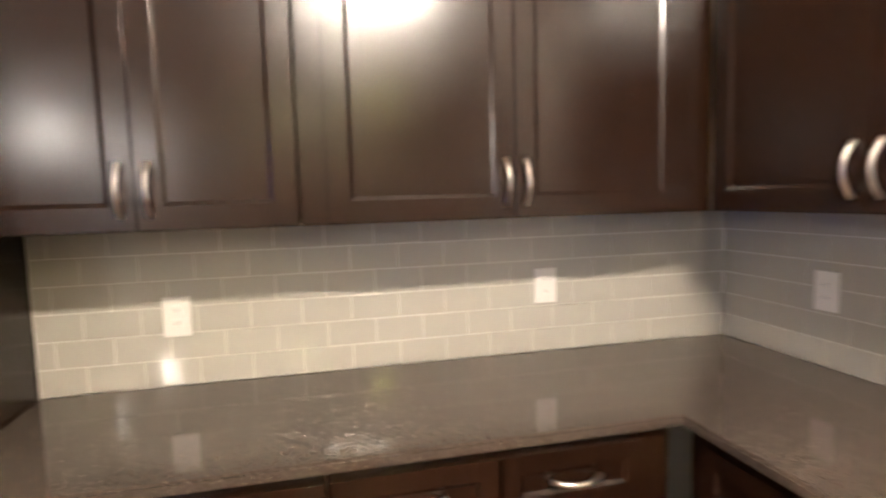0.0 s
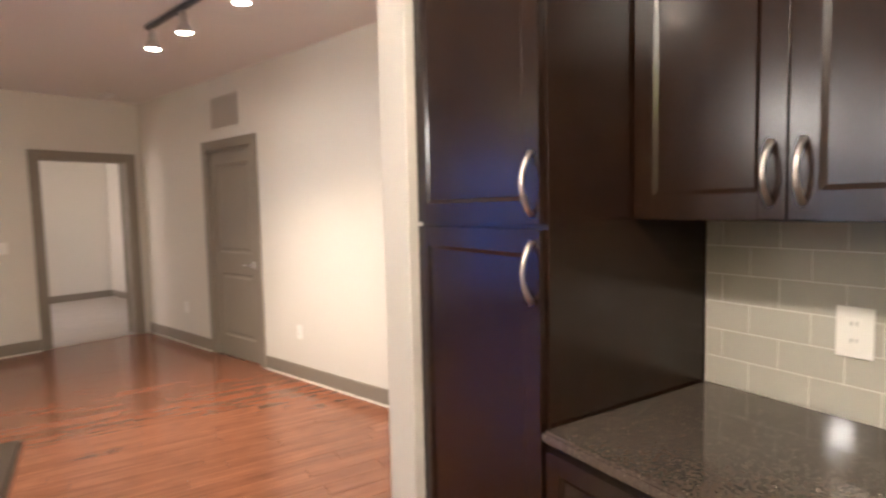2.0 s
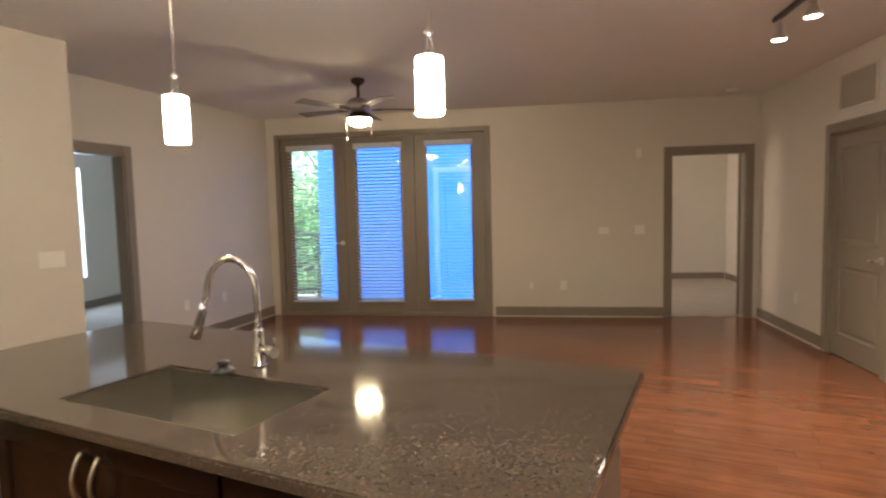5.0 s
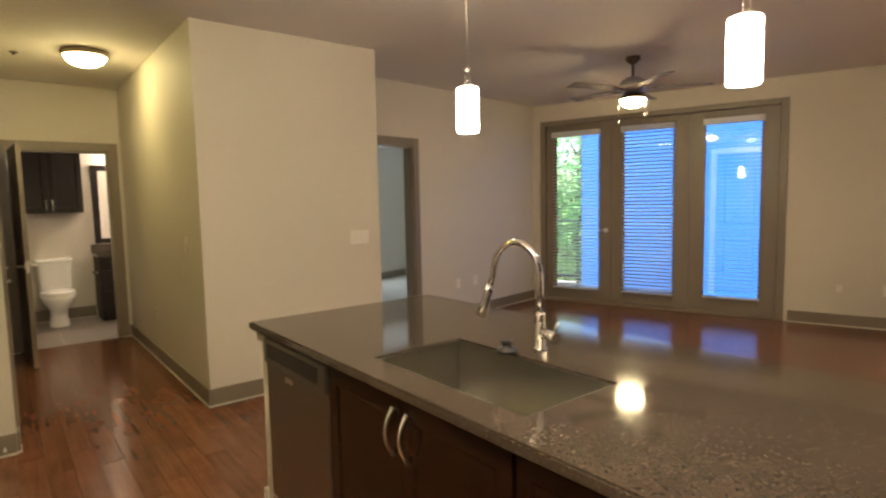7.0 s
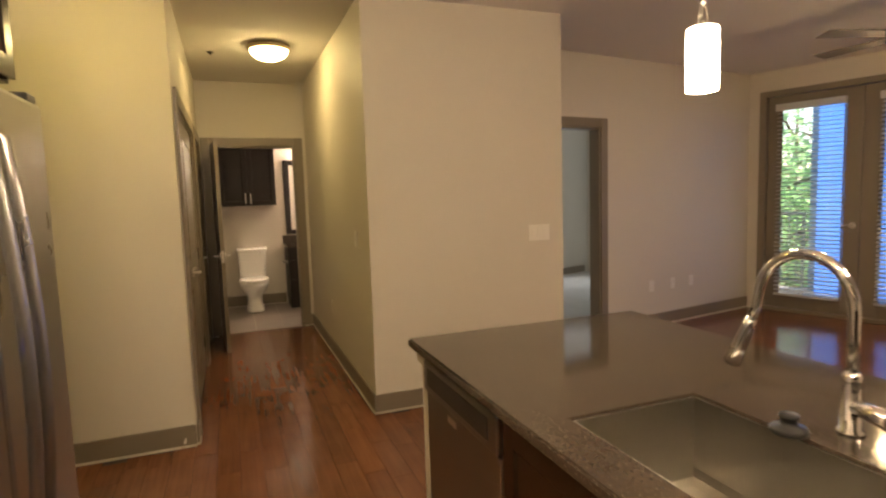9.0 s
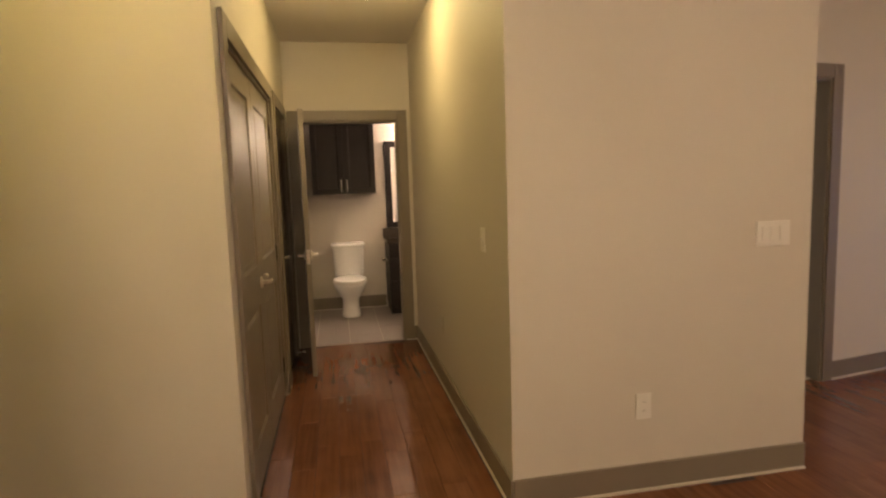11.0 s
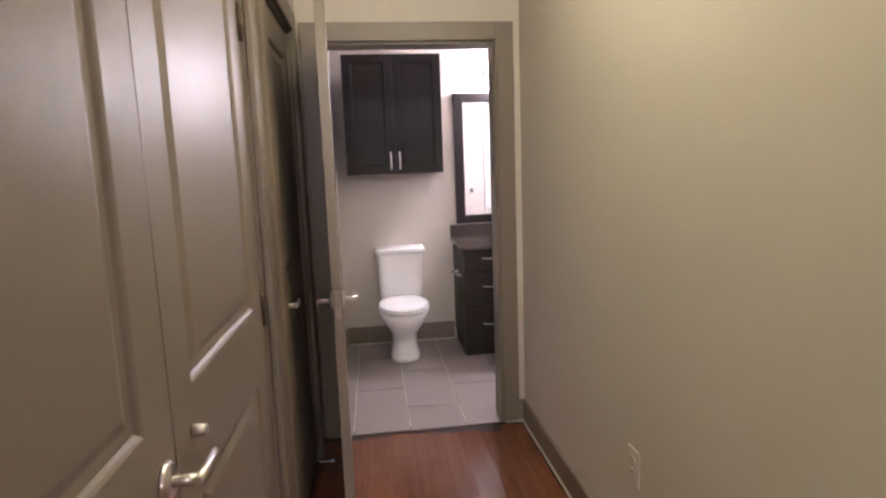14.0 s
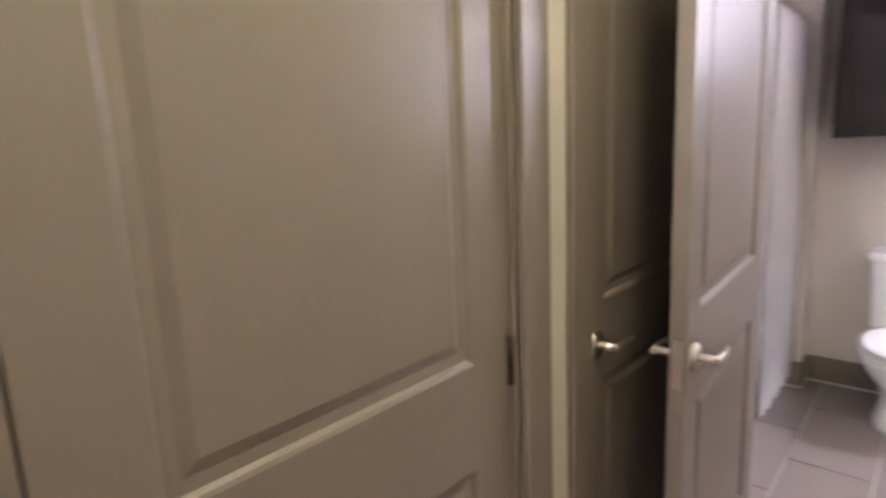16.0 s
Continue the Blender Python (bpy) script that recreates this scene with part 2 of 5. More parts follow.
def tube(bm, pts, radius, segments=10, radii=None):
    """A round bar through the points, closed at both ends."""
    pts = [Vector(p) for p in pts]
    rings, side = [], None
    for i, p in enumerate(pts):
        d = (pts[min(i + 1, len(pts) - 1)] - pts[max(i - 1, 0)]).normalized()
        if side is None:
            side = d.orthogonal().normalized()
        side = (side - d * side.dot(d)).normalized()
        up = d.cross(side)
        r = radii[i] if radii else radius
        rings.append([bm.verts.new(p + (side * math.cos(2 * math.pi * k / segments) + up * math.sin(2 * math.pi * k / segments)) * r) for k in range(segments)])
    for a, b in zip(rings, rings[1:]):
        for k in range(segments):
            j = (k + 1) % segments
            bm.faces.new((a[k], a[j], b[j], b[k])).smooth = True
    bm.faces.new(rings[0][::-1])
    bm.faces.new(rings[-1])


def finish(name, bm, material):
    bmesh.ops.recalc_face_normals(bm, faces=bm.faces)
    me = bpy.data.meshes.new(name)
    bm.to_mesh(me)
    bm.free()
    me.materials.append(material)
    return me


def part(name, bm, material, parent, label=""):
    ob = new(name, finish(name, bm, material))
    ob.parent = parent
    return tagged(ob, label)


def solid(name, bm, material, m=None, label="", category="", kind="structure", group=""):
    ob = new(name, finish(name, bm, material))
    if m is not None:
        ob.matrix_world = m
    return tagged(ob, label, category, group, kind)


def thing(name, m, label, category, group="", kind=""):
    ob = new(name)
    ob.empty_display_size = 0.1
    ob.matrix_world = m
    return tagged(ob, label, category, group, kind)


TURN = 17.0
LIV = pose(0, 0, 0, rz=TURN)
H = 2.72
T = 0.12


def liv(u, v, z=0.0, rz=0.0):
    return LIV @ pose(u, v, z, rz=rz)


def wall(name, m, length, label, openings=(), height=H, thick=T, material=None):
    """Runs along local +x from 0, its room face at y=0, its thickness towards +y; openings are (x0, x1, z0, z1)."""
    bm = bmesh.new()
    x = 0.0
    for a, b, z0, z1 in sorted(openings):
        if a > x:
            box(bm, x, a, 0, thick, 0, height)
        if z0 > 0:
            box(bm, a, b, 0, thick, 0, z0)
        if z1 < height:
            box(bm, a, b, 0, thick, z1, height)
        x = b
    if x < length:
        box(bm, x, length, 0, thick, 0, height)
    return solid(name, bm, material or WALL, m, label, "wall")


def skirting(m, x0, x1, height=0.13):
    ob = solid("baseboard", boxed(x0, x1, -0.015, -0.001, 0.012, height, bevel=0.004), TRIM, m, "taupe painted baseboard along the wall", "baseboard")
    bm = boxed(x0, x1, -0.02, -0.001, 0.0005, 0.012)
    part("shoe_strip", bm, SHOE, ob, "pale strip along the floor")
    return ob


def casing(m, x0, x1, top, name="door_frame", width=0.09, both=T):
    """Casing round an opening in a wall that runs along local x, and the lining of the opening."""
    ob = thing(name, m, "taupe painted door casing round the opening", "door frame", kind="structure")
    for face in (-1, 1):
        y0, y1 = (-0.02, -0.001) if face < 0 else (both + 0.001, both + 0.02)
        part("casing_side", boxed(x0 - width, x0, y0, y1, 0.001, top + width, bevel=0.004), TRIM, ob)
        part("casing_side", boxed(x1, x1 + width, y0, y1, 0.001, top + width, bevel=0.004), TRIM, ob)
        part("casing_head", boxed(x0 + 0.0005, x1 - 0.0005, y0, y1, top, top + width, bevel=0.004), TRIM, ob)
    part("jamb", boxed(x0 - 0.012, x0 + 0.014, 0.0, both, 0.001, top - 0.001), TRIM, ob)
    part("jamb", boxed(x1 - 0.014, x1 + 0.012, 0.0, both, 0.001, top - 0.001), TRIM, ob)
    part("head_lining", boxed(x0 + 0.015, x1 - 0.015, 0.0, both, top - 0.014, top + 0.012), TRIM, ob)
    return ob


def loops_fill(bm, loops):
    rings = [[bm.verts.new(p) for p in lp] for lp in loops]
    for a, b in zip(rings, rings[1:]):
        for i in range(4):
            j = (i + 1) % 4
            bm.faces.new((a[i], a[j], b[j], b[i]))
    bm.faces.new(rings[-1])


def panel_leaf(w, h, t, stile=0.105, rails=(0.2, 0.83, 1.03)):
    """Two-panel moulded door leaf, x 0..w, y 0..t, z 0..h."""
    bm = bmesh.new()
    low, mid0, mid1 = rails
    top = h - 0.12
    box(bm, 0, stile, 0, t, 0, h)
    box(bm, w - stile, w, 0, t, 0, h)
    for z0, z1 in ((0, low), (mid0, mid1), (top, h)):
        box(bm, stile, w - stile, 0, t, z0, z1)
    for z0, z1 in ((low, mid0), (mid1, top)):
        for y, s in ((0.0, 1), (t, -1)):
            rect = lambda i, d: [(stile + i, y + s * d, z0 + i), (w - stile - i, y + s * d, z0 + i), (w - stile - i, y + s * d, z1 - i), (stile + i, y + s * d, z1 - i)]
            loops_fill(bm, [rect(0, 0), rect(0.006, 0.003), rect(0.012, 0.009), rect(0.03, 0.010), rect(0.05, 0.003)])
    return bm


def lever(parent, x, y, z, out, along, name="door_handle"):
    """Lever handle: rose, neck and lever; out is the sign of local y, along the sign of local x."""
    bm = bmesh.new()
    lathe(bm, [(0.0, 0.0), (0.032, 0.0), (0.033, 0.004), (0.028, 0.010), (0.013, 0.013), (0.0, 0.013)], 20)
    bmesh.ops.rotate(bm, cent=(0, 0, 0), matrix=Matrix.Rotation(radians(-90 * out), 3, "X"), verts=bm.verts)
    bmesh.ops.translate(bm, vec=(x, y, z), verts=bm.verts)
    tube(bm, [(x, y, z), (x, y + out * 0.03, z), (x, y + out * 0.05, z)], 0.010)
    tube(bm, [(x - along * 0.010, y + out * 0.05, z), (x + along * 0.035, y + out * 0.052, z), (x + along * 0.07, y + out * 0.05, z - 0.002), (x + along * 0.10, y + out * 0.047, z - 0.003)], 0.008, radii=[0.009, 0.0085, 0.0078, 0.007])
    return part(name, bm, NICKEL, parent, "satin nickel lever handle")


def hinges(parent, x, y, h):
    for z in (0.22, h / 2, h - 0.2):
        bm = bmesh.new()
        tube(bm, [(x, y, z - 0.05), (x, y, z + 0.05)], 0.007, 8)
        part("hinge", bm, BRONZE, parent, "dark metal hinge")


def pull(parent, x, y, z, length, vertical=True, name="handle", out=-1, mat=None):
    """Bow handle standing off a front at local y."""
    bm = bmesh.new()
    pts = []
    for i in range(9):
        s = -1 + i / 4
        d = out * (0.002 + 0.030 * (1 - s * s))
        pts.append((x, y + d, z + s * length / 2) if vertical else (x + s * length / 2, y + d, z))
    tube(bm, pts, 0.006, 8, radii=[0.0072, 0.0064, 0.006, 0.0056, 0.0054, 0.0056, 0.006, 0.0064, 0.0072])
    return part(name, bm, mat or NICKEL, parent, "brushed nickel bow handle")


def shaker(parent, x0, x1, y, z0, z1, handle=None, name="door", frame_w=0.057, t=0.019, mat=None):
    """Framed cabinet front standing in front of local y (towards -y)."""
    bm = bmesh.new()
    f = min(frame_w, (z1 - z0) * 0.3)
    box(bm, x0, x0 + f, y - t, y, z0, z1, bevel=0.0015)
    box(bm, x1 - f, x1, y - t, y, z0, z1, bevel=0.0015)
    box(bm, x0 + f, x1 - f, y - t, y, z0, z0 + f)
    box(bm, x0 + f, x1 - f, y - t, y, z1 - f, z1)
    yb, yf = y - 0.004, y - t
    a, c = x0 + f, x1 - f
    rect = lambda i, yy: [(a + i, yy, z0 + f + i), (c - i, yy, z0 + f + i), (c - i, yy, z1 - f - i), (a + i, yy, z1 - f - i)]
    loops_fill(bm, [rect(0, yf + 0.001), rect(0.011, yf + 0.007)])
    d = part(name, bm, mat or DARK, parent)
    if handle:
        pull(d, *handle)
    return d

# ---- floors and ceilings ----
def W(u, v):
    p = LIV @ Vector((u, v, 0))
    return (p.x, p.y)


def sheet(outline, z0, z1):
    bm = bmesh.new()
    f = bm.faces.new([bm.verts.new((x, y, z0)) for x, y in outline])
    r = bmesh.ops.extrude_face_region(bm, geom=[f])
    bmesh.ops.translate(bm, vec=(0, 0, z1 - z0), verts=[v for v in r["geom"] if isinstance(v, bmesh.types.BMVert)])
    return bm


solid("floor", sheet([(-4.56, -1.7), (-1.62, -1.7), (-1.62, -4.0), (0.11, -4.0), (0.11, -1.98), (4.2, -1.98), (4.2, 1.1), W(5.14, -0.4), W(5.14, 5.81), W(-1.30, 5.81), (-2.30, 1.5), (-4.56, 1.5)], -0.12, -0.006), JOINT, label="dark bed under the cherry plank floor", category="floor")
solid("floor_bathroom", boxed(-7.3, -4.56, -2.6, 2.2, -0.12, -0.004), GROUT, label="pale grout bed of the bathroom floor", category="floor")
solid("floor_bedroom_1", boxed(1.9, 6.6, 5.81, 9.6, -0.03, 0.006), CARPET, LIV, "beige cut-pile bedroom carpet", "carpet")
M_LW = pose(-2.36, 1.6, 0, rz=98.9)
solid("floor_bedroom_2", boxed(-0.4, 4.95, 0.06, 3.6, -0.03, 0.006), CARPET, M_LW, "beige cut-pile bedroom carpet", "carpet")
solid("ceiling", sheet([(-7.4, -4.4), (6.2, -4.4), W(6.0, -1.5), W(6.0, 9.47), W(2.08, 9.47), W(2.08, 5.87), W(-1.30, 5.87), W(-2.0, 5.87), W(-2.0, 7.1), W(-4.69, 7.1), W(-4.69, 4.2), (-7.4, 2.2)], H, H + 0.1), CEIL, label="matt greige painted ceiling", category="ceiling")

# ---- walls ----
KE, KS, KW, HL, HR, HE, BF = 4.14, -1.92, -1.57, -0.87, 0.24, -4.50, -1.58
UL, UR, VF = -1.30, 5.06, 5.75
wall("wall_kitchen_east", pose(KE, 0.955, 0, rz=-90), 0.955 - KS, "greige painted kitchen wall behind the cabinets")
wall("wall_kitchen_south", pose(KE + T, KS, 0, rz=180), KE + T - 0.05, "greige painted kitchen wall behind the counter")
M_KW = pose(KW, -3.90, 0, rz=90)
wall("wall_kitchen_west", M_KW, 3.90 + HL - T, "greige painted wall beside the refrigerator", [(1.20, 2.03, 0, 2.04)])
wall("wall_entry_end", pose(0.05, -3.90, 0, rz=180), 1.8, "greige painted entry wall")
wall("wall_entry_side", pose(0.05 + T, KS - T, 0, rz=-90) @ pose(0, -T, 0), 1.9, "greige painted entry wall")
wall("wall_entry_closet", pose(KW - 0.6, -3.9, 0, rz=90), 2.4, "plain closet back wall")
M_HL = pose(KW, HL, 0, rz=180)
CL0, CL1, D20, D21, DH = 0.20, 1.72, 1.99, 2.70, 2.04
wall("wall_hall_left", M_HL, -HE + KW, "greige painted hall wall with doors", [(CL0, CL1, 0, DH), (D20, D21, 0, DH)])
BY0, BY1 = -0.76, 0.115
BW = 0.855
M_HE = pose(HE, HL - T, 0, rz=90)
BO0, BO1 = BY0 - (HL - T), BY1 - (HL - T)
wall("wall_hall_end", M_HE, HR + T - (HL - T), "greige painted hall end wall with bathroom doorway", [(BO0, BO1, 0, DH)])
wall("wall_hall_right", pose(HE, HR, 0, rz=0), BF - HE, "greige painted hall wall with light switch")
wall("wall_block", pose(BF, HR + T, 0, rz=90), 1.71 - HR - T, "greige painted wall block facing the island")
wall("wall_block_return", pose(BF - T, 1.71, 0, rz=180), 0.70, "greige painted return of the wall block")
E0, E1 = 0.33, 1.17
wall("wall_living_left", M_LW, 3.66, "greige painted living room wall with bedroom doorway", [(E0, E1, 0, DH)])
M_FW = liv(UL - T, VF, 0, 0)
W0, W1 = -1.17 - UL + T, 1.795 - UL + T
B0, B1 = 4.035 - UL + T, 4.90 - UL + T
wall("wall_living_far", M_FW, UR + T - UL + T, "greige painted far wall with windows and bedroom doorway", [(W0, W1, 0, 2.495), (B0, B1, 0, DH)])
M_RW = liv(UR, VF, 0, -90)
G0, G1 = VF - 4.11, VF - 3.28
wall("wall_living_right", M_RW, VF + 0.6, "greige painted living room wall with closet door", [(G0, G1, 0, DH)])
solid("wall_stub", boxed(3.475, 5.2, 0.958, 1.14, 0, H, bevel=0.004), WALL, label="greige painted wall end beside the pantry cabinet", category="wall")
# closing walls of the rooms seen through the doorways
wall("wall_closet_back", pose(KW - 0.01, HL - 0.75, 0, rz=180), -HE + KW, "plain closet back wall")
wall("wall_store_back", liv(UR + 0.8, VF, 0, -90), 4.0, "plain closet back wall")
wall("wall_bedroom_1_back", liv(1.9, 9.35), 4.0, "greige bedroom wall")
wall("wall_bedroom_1_right", liv(5.85, 9.35, 0, -90), 3.48, "greige bedroom wall")
# the bedroom window openings are added, placed for the fill lamps
wall("wall_bedroom_1_left", liv(2.2, 5.87, 0, 90), 3.48, "greige bedroom wall with an added window opening", [(1.0, 2.6, 0.6, 2.2)])
wall("wall_bedroom_2_back", liv(-4.57, 4.0, 0, 90), 3.1, "greige bedroom wall with an added window opening", [(1.65, 2.15, 0.5, 2.2)])
wall("wall_bedroom_2_far", liv(-4.57, 7.0), 2.59, "greige bedroom wall")
wall("wall_bedroom_2_right", liv(-2.1, 7.0, 0, -90), 1.13, "greige bedroom wall")
wall("wall_bedroom_2_return", liv(-2.1, 5.75, 0, 0), 0.67, "greige bedroom wall beside the balcony")
wall("wall_bedroom_2_near", pose(-2.40, 1.80, 0, rz=180), 3.4, "greige bedroom wall")
BX = -6.12
wall("wall_bath_back", pose(BX, -2.4, 0, rz=90), 3.9, "pale painted bathroom wall behind the toilet")
wall("wall_bath_right", pose(BX, 1.5, 0, rz=0), -BX + HE - T, "pale painted bathroom wall")
wall("wall_bath_left", pose(HE - T, -1.72, 0, rz=180), -BX + HE - T, "white bathtub surround wall")
wall("wall_bath_front_a", pose(HE - T - 0.001, 1.5, 0, rz=-90), 1.5 - HR - T, "bathroom wall beside the doorway", thick=0.1)
wall("wall_bath_front_b", pose(HE - T - 0.001, HL - T, 0, rz=-90), 0.85, "bathroom wall beside the doorway", thick=0.1)

solid("wall_bath_wing", boxed(BX + 0.001, BX + 0.16, -0.96, -0.815, 0, H, bevel=0.003), WALL, label="pale painted wing wall at the end of the bathtub", category="wall")

# baseboards
skirting(M_KW, 2.03 + 0.091, 3.90 + HL - 0.001)
skirting(M_HL, 0.0, CL0 - 0.091)
skirting(M_HL, CL1 + 0.091, D20 - 0.091)
skirting(pose(HE, HR, 0, rz=0), 0.016, BF - HE + 0.015)
skirting(pose(BF, HR, 0, rz=90), 0.0, 1.71 - HR)
skirting(M_HE, HR - HL + T - 0.12 + 0.006, HR - HL + T - 0.001)
skirting(M_LW, E1 + 0.091, 3.62)
skirting(M_FW, W1 + 0.04, B0 - 0.091)
skirting(M_RW, 0.016, G0 - 0.091)
skirting(M_RW, G1 + 0.091, VF + 0.5)
skirting(liv(1.9, 9.35), 0.3, 3.93)
skirting(liv(5.85, 9.35, 0, -90), 0.016, 3.4)
skirting(liv(-4.57, 4.0, 0, 90), 0.0, 2.9)
skirting(pose(BX, -2.4, 0, rz=90), 1.60, 2.48, 0.15)
skirting(pose(BX + 0.16, -0.96, 0, rz=90), 0.04, 0.16, 0.15)
skirting(pose(BX + 0.16, -0.815, 0, rz=180), 0.0, 0.144, 0.15)

# ---- doors ----
casing(M_HL, CL0, CL1, DH)
casing(M_HL, D20, D21, DH)
casing(M_HE, BO0, BO1, DH)
casing(M_LW, E0, E1, DH)
casing(M_FW, B0, B1, DH)
casing(M_RW, G0, G1, DH)
casing(M_KW, 1.20, 2.03, 2.04)
LW = (CL1 - CL0) / 2 - 0.018


def leaf(name, m, w, label, handle_x=None, along=1, sides=(-1,), hinge_x=None, t=0.035):
    d = thing(name, m, label, "door", kind="structure")
    part("leaf", panel_leaf(w, DH - 0.024, t), TRIM, d)
    if handle_x is not None:
        for s in sides:
            lever(d, handle_x, 0.0 if s < 0 else t, 0.93, s, along)
    if hinge_x is not None:
        hinges(d, hinge_x, -0.004, DH - 0.024)
    return d


leaf("door_1", M_HL @ pose(CL0 + 0.016, 0.012, 0.008), LW - 0.008, "closed taupe two-panel closet door with nickel lever", LW - 0.058, 1, hinge_x=0.0)
leaf("door_2", M_HL @ pose(CL0 + 0.012 + LW, 0.012, 0.008), LW + 0.008, "closed taupe two-panel closet door with mortised catch", hinge_x=LW + 0.008)
leaf("door_3", M_HL @ pose(D20 + 0.016, 0.014, 0.008), D21 - D20 - 0.032, "closed taupe two-panel hall door with nickel lever", 0.06, 1)
bath_door = leaf("door_4", pose(HE + 0.025, BY0 + 0.004, 0.008, rz=3.5), BW, "taupe two-panel bathroom door standing open into the hall", BW - 0.06, -1, (-1, 1))
part("latch_plate", boxed(BW, BW + 0.002, 0.006, 0.029, 0.87, 0.98), NICKEL, bath_door, "nickel latch plate")
leaf("door_5", M_RW @ pose(G0 + 0.016, 0.02, 0.008), G1 - G0 - 0.032, "closed taupe two-panel closet door with nickel knob", G1 - G0 - 0.032 - 0.06, -1)
leaf("door_6", liv(4.90, VF + T + 0.03, 0.012, 66), 0.83, "taupe two-panel bedroom door standing open", 0.77, -1, hinge_x=0.0)
leaf("door_7", M_LW @ pose(0.30, T + 0.025, 0.012, rz=92), 0.76, "taupe two-panel bedroom door standing open", 0.70, -1)
leaf("door_9", M_KW @ pose(1.216, 0.02, 0.008), 0.798, "closed taupe two-panel entry closet door", 0.06, 1)
for px, pz in ((CL0 + 0.10 + LW, 0.955),):
    bm = bmesh.new()
    tube(bm, [(px, 0.012, pz), (px, -0.012, pz)], 0.011, 12)
    solid("roller_catch", bm, NICKEL, M_HL, "nickel catch on the closet door stile", "catch", kind="")
bm = bmesh.new()
tube(bm, [(2.55, -0.016, 0.07), (2.55, -0.075, 0.07)], 0.004, 8)
tube(bm, [(2.55, -0.075, 0.07), (2.55, -0.085, 0.07)], 0.008, 8)
solid("door_stop", bm, PLASTIC, M_HL, "slim spring door stop with white tip", "door stop", kind="")
bm = bmesh.new()
tube(bm, [(2.97, -0.016, 0.055), (2.97, -0.060, 0.055)], 0.005, 8)
tube(bm, [(2.97, -0.060, 0.055), (2.97, -0.070, 0.055)], 0.009, 8)
solid("door_stop", bm, PLASTIC, M_KW, "slim spring door stop on the corner baseboard", "door stop", kind="")

# ---- window wall ----
def glazed_leaf(u0, u1, g0, g1, name):
    w = thing(name, liv(0, VF), "taupe framed full-height glazed balcony door with clear glass", "window", "balcony doors", "structure")
    z0, z1 = 0.20, 2.32
    part("stile", boxed(u0, g0, 0.03, 0.085, 0.045, 2.425, bevel=0.004), TRIM, w)
    part("stile", boxed(g1, u1, 0.03, 0.085, 0.045, 2.425, bevel=0.004), TRIM, w)
    part("rail", boxed(g0 + 0.0005, g1 - 0.0005, 0.03, 0.085, 0.045, z0), TRIM, w)
    part("rail", boxed(g0 + 0.0005, g1 - 0.0005, 0.03, 0.085, z1, 2.425), TRIM, w)
    for a, b, c, d in ((g0, g0 + 0.018, z0, z1), (g1 - 0.018, g1, z0, z1)):
        part("glazing_bead", boxed(a, b, 0.022, 0.031, c, d, bevel=0.003), TRIM, w)
    pane = part("pane", boxed(g0 + 0.0005, g1 - 0.0005, 0.055, 0.061, z0 + 0.0005, z1 - 0.0005), GLASS, w, "clear glass pane")
    pane.visible_shadow = False
    return w


w1 = glazed_leaf(-1.09, -0.185, -0.955, -0.335, "window_1")
glazed_leaf(-0.18, 0.78, -0.02, 0.60, "window_2")
glazed_leaf(0.785, 1.715, 0.94, 1.55, "window_3")
lever(w1, -0.25, 0.03, 1.0, -1, -1)
wf = thing("window_frame", liv(0, VF), "taupe painted frame round the three balcony doors", "window frame", kind="structure")
part("frame_side", boxed(-1.169, -1.095, -0.02, 0.12, 0.001, 2.494, bevel=0.004), TRIM, wf)
part("frame_side", boxed(1.72, 1.794, -0.02, 0.12, 0.001, 2.494, bevel=0.004), TRIM, wf)
part("frame_head", boxed(-1.0945, 1.7195, -0.02, 0.12, 2.43, 2.494, bevel=0.004), TRIM, wf)
part("threshold", boxed(-1.0945, 1.7195, -0.012, 0.12, 0.001, 0.04, bevel=0.004), TRIM, wf)


def blind(u0, u1, tilt, bottom, label):
    b = thing("window_blind", liv(0, VF), label, "blind", "balcony door blinds")
    part("headrail", boxed(u0 - 0.015, u1 + 0.015, -0.045, 0.02, 2.262, 2.335, bevel=0.004), BLINDW, b, "white valence")
    w, top = u1 - u0, 2.255
    n = int((top - bottom) / 0.045)
    bm = bmesh.new()
    box(bm, -w / 2, w / 2, -0.021, 0.021, -0.0012, 0.0012)
    me = finish("slat", bm, BLINDW)
    for i in range(n):
        s = new("slat", me)
        s.parent = b
        s.matrix_local = pose((u0 + u1) / 2, -0.012, top - 0.02 - i * 0.045, rx=tilt)
    part("bottom_rail", boxed(u0, u1, -0.036, 0.012, bottom - 0.03, bottom - 0.005, bevel=0.003), BLINDW, b)
    for f in (0.18, 0.82):
        bm = bmesh.new()
        x = u0 + w * f
        tube(bm, [(x, -0.038, top), (x, -0.038, bottom)], 0.0012, 4)
        part("ladder_cord", bm, BLINDW, b)
    return b


blind(-0.975, -0.342, 13, 0.22, "white slatted blind lowered over the balcony door, slats open")
blind(-0.025, 0.605, 27, 0.22, "white slatted blind lowered over the balcony door, slats tilted")
blind(0.95, 1.555, 0, 0.235, "white slatted blind lowered over the balcony door, slats flat")

# ---- kitchen, east run ----
def upper_unit(m, w, depth, z0, z1, doors, label, name="wall_cabinet"):
    c = thing(name, m, label, "cabinet", "kitchen wall cabinets")
    part("body", boxed(0.001, w - 0.001, 0.0, depth, z0, z1, bevel=0.002), DARK, c)
    for x0, x1, hx in doors:
        shaker(c, x0, x1, -0.001, z0 + 0.004, z1 - 0.004, (hx, -0.020, z0 + 0.10, 0.128))
    return c


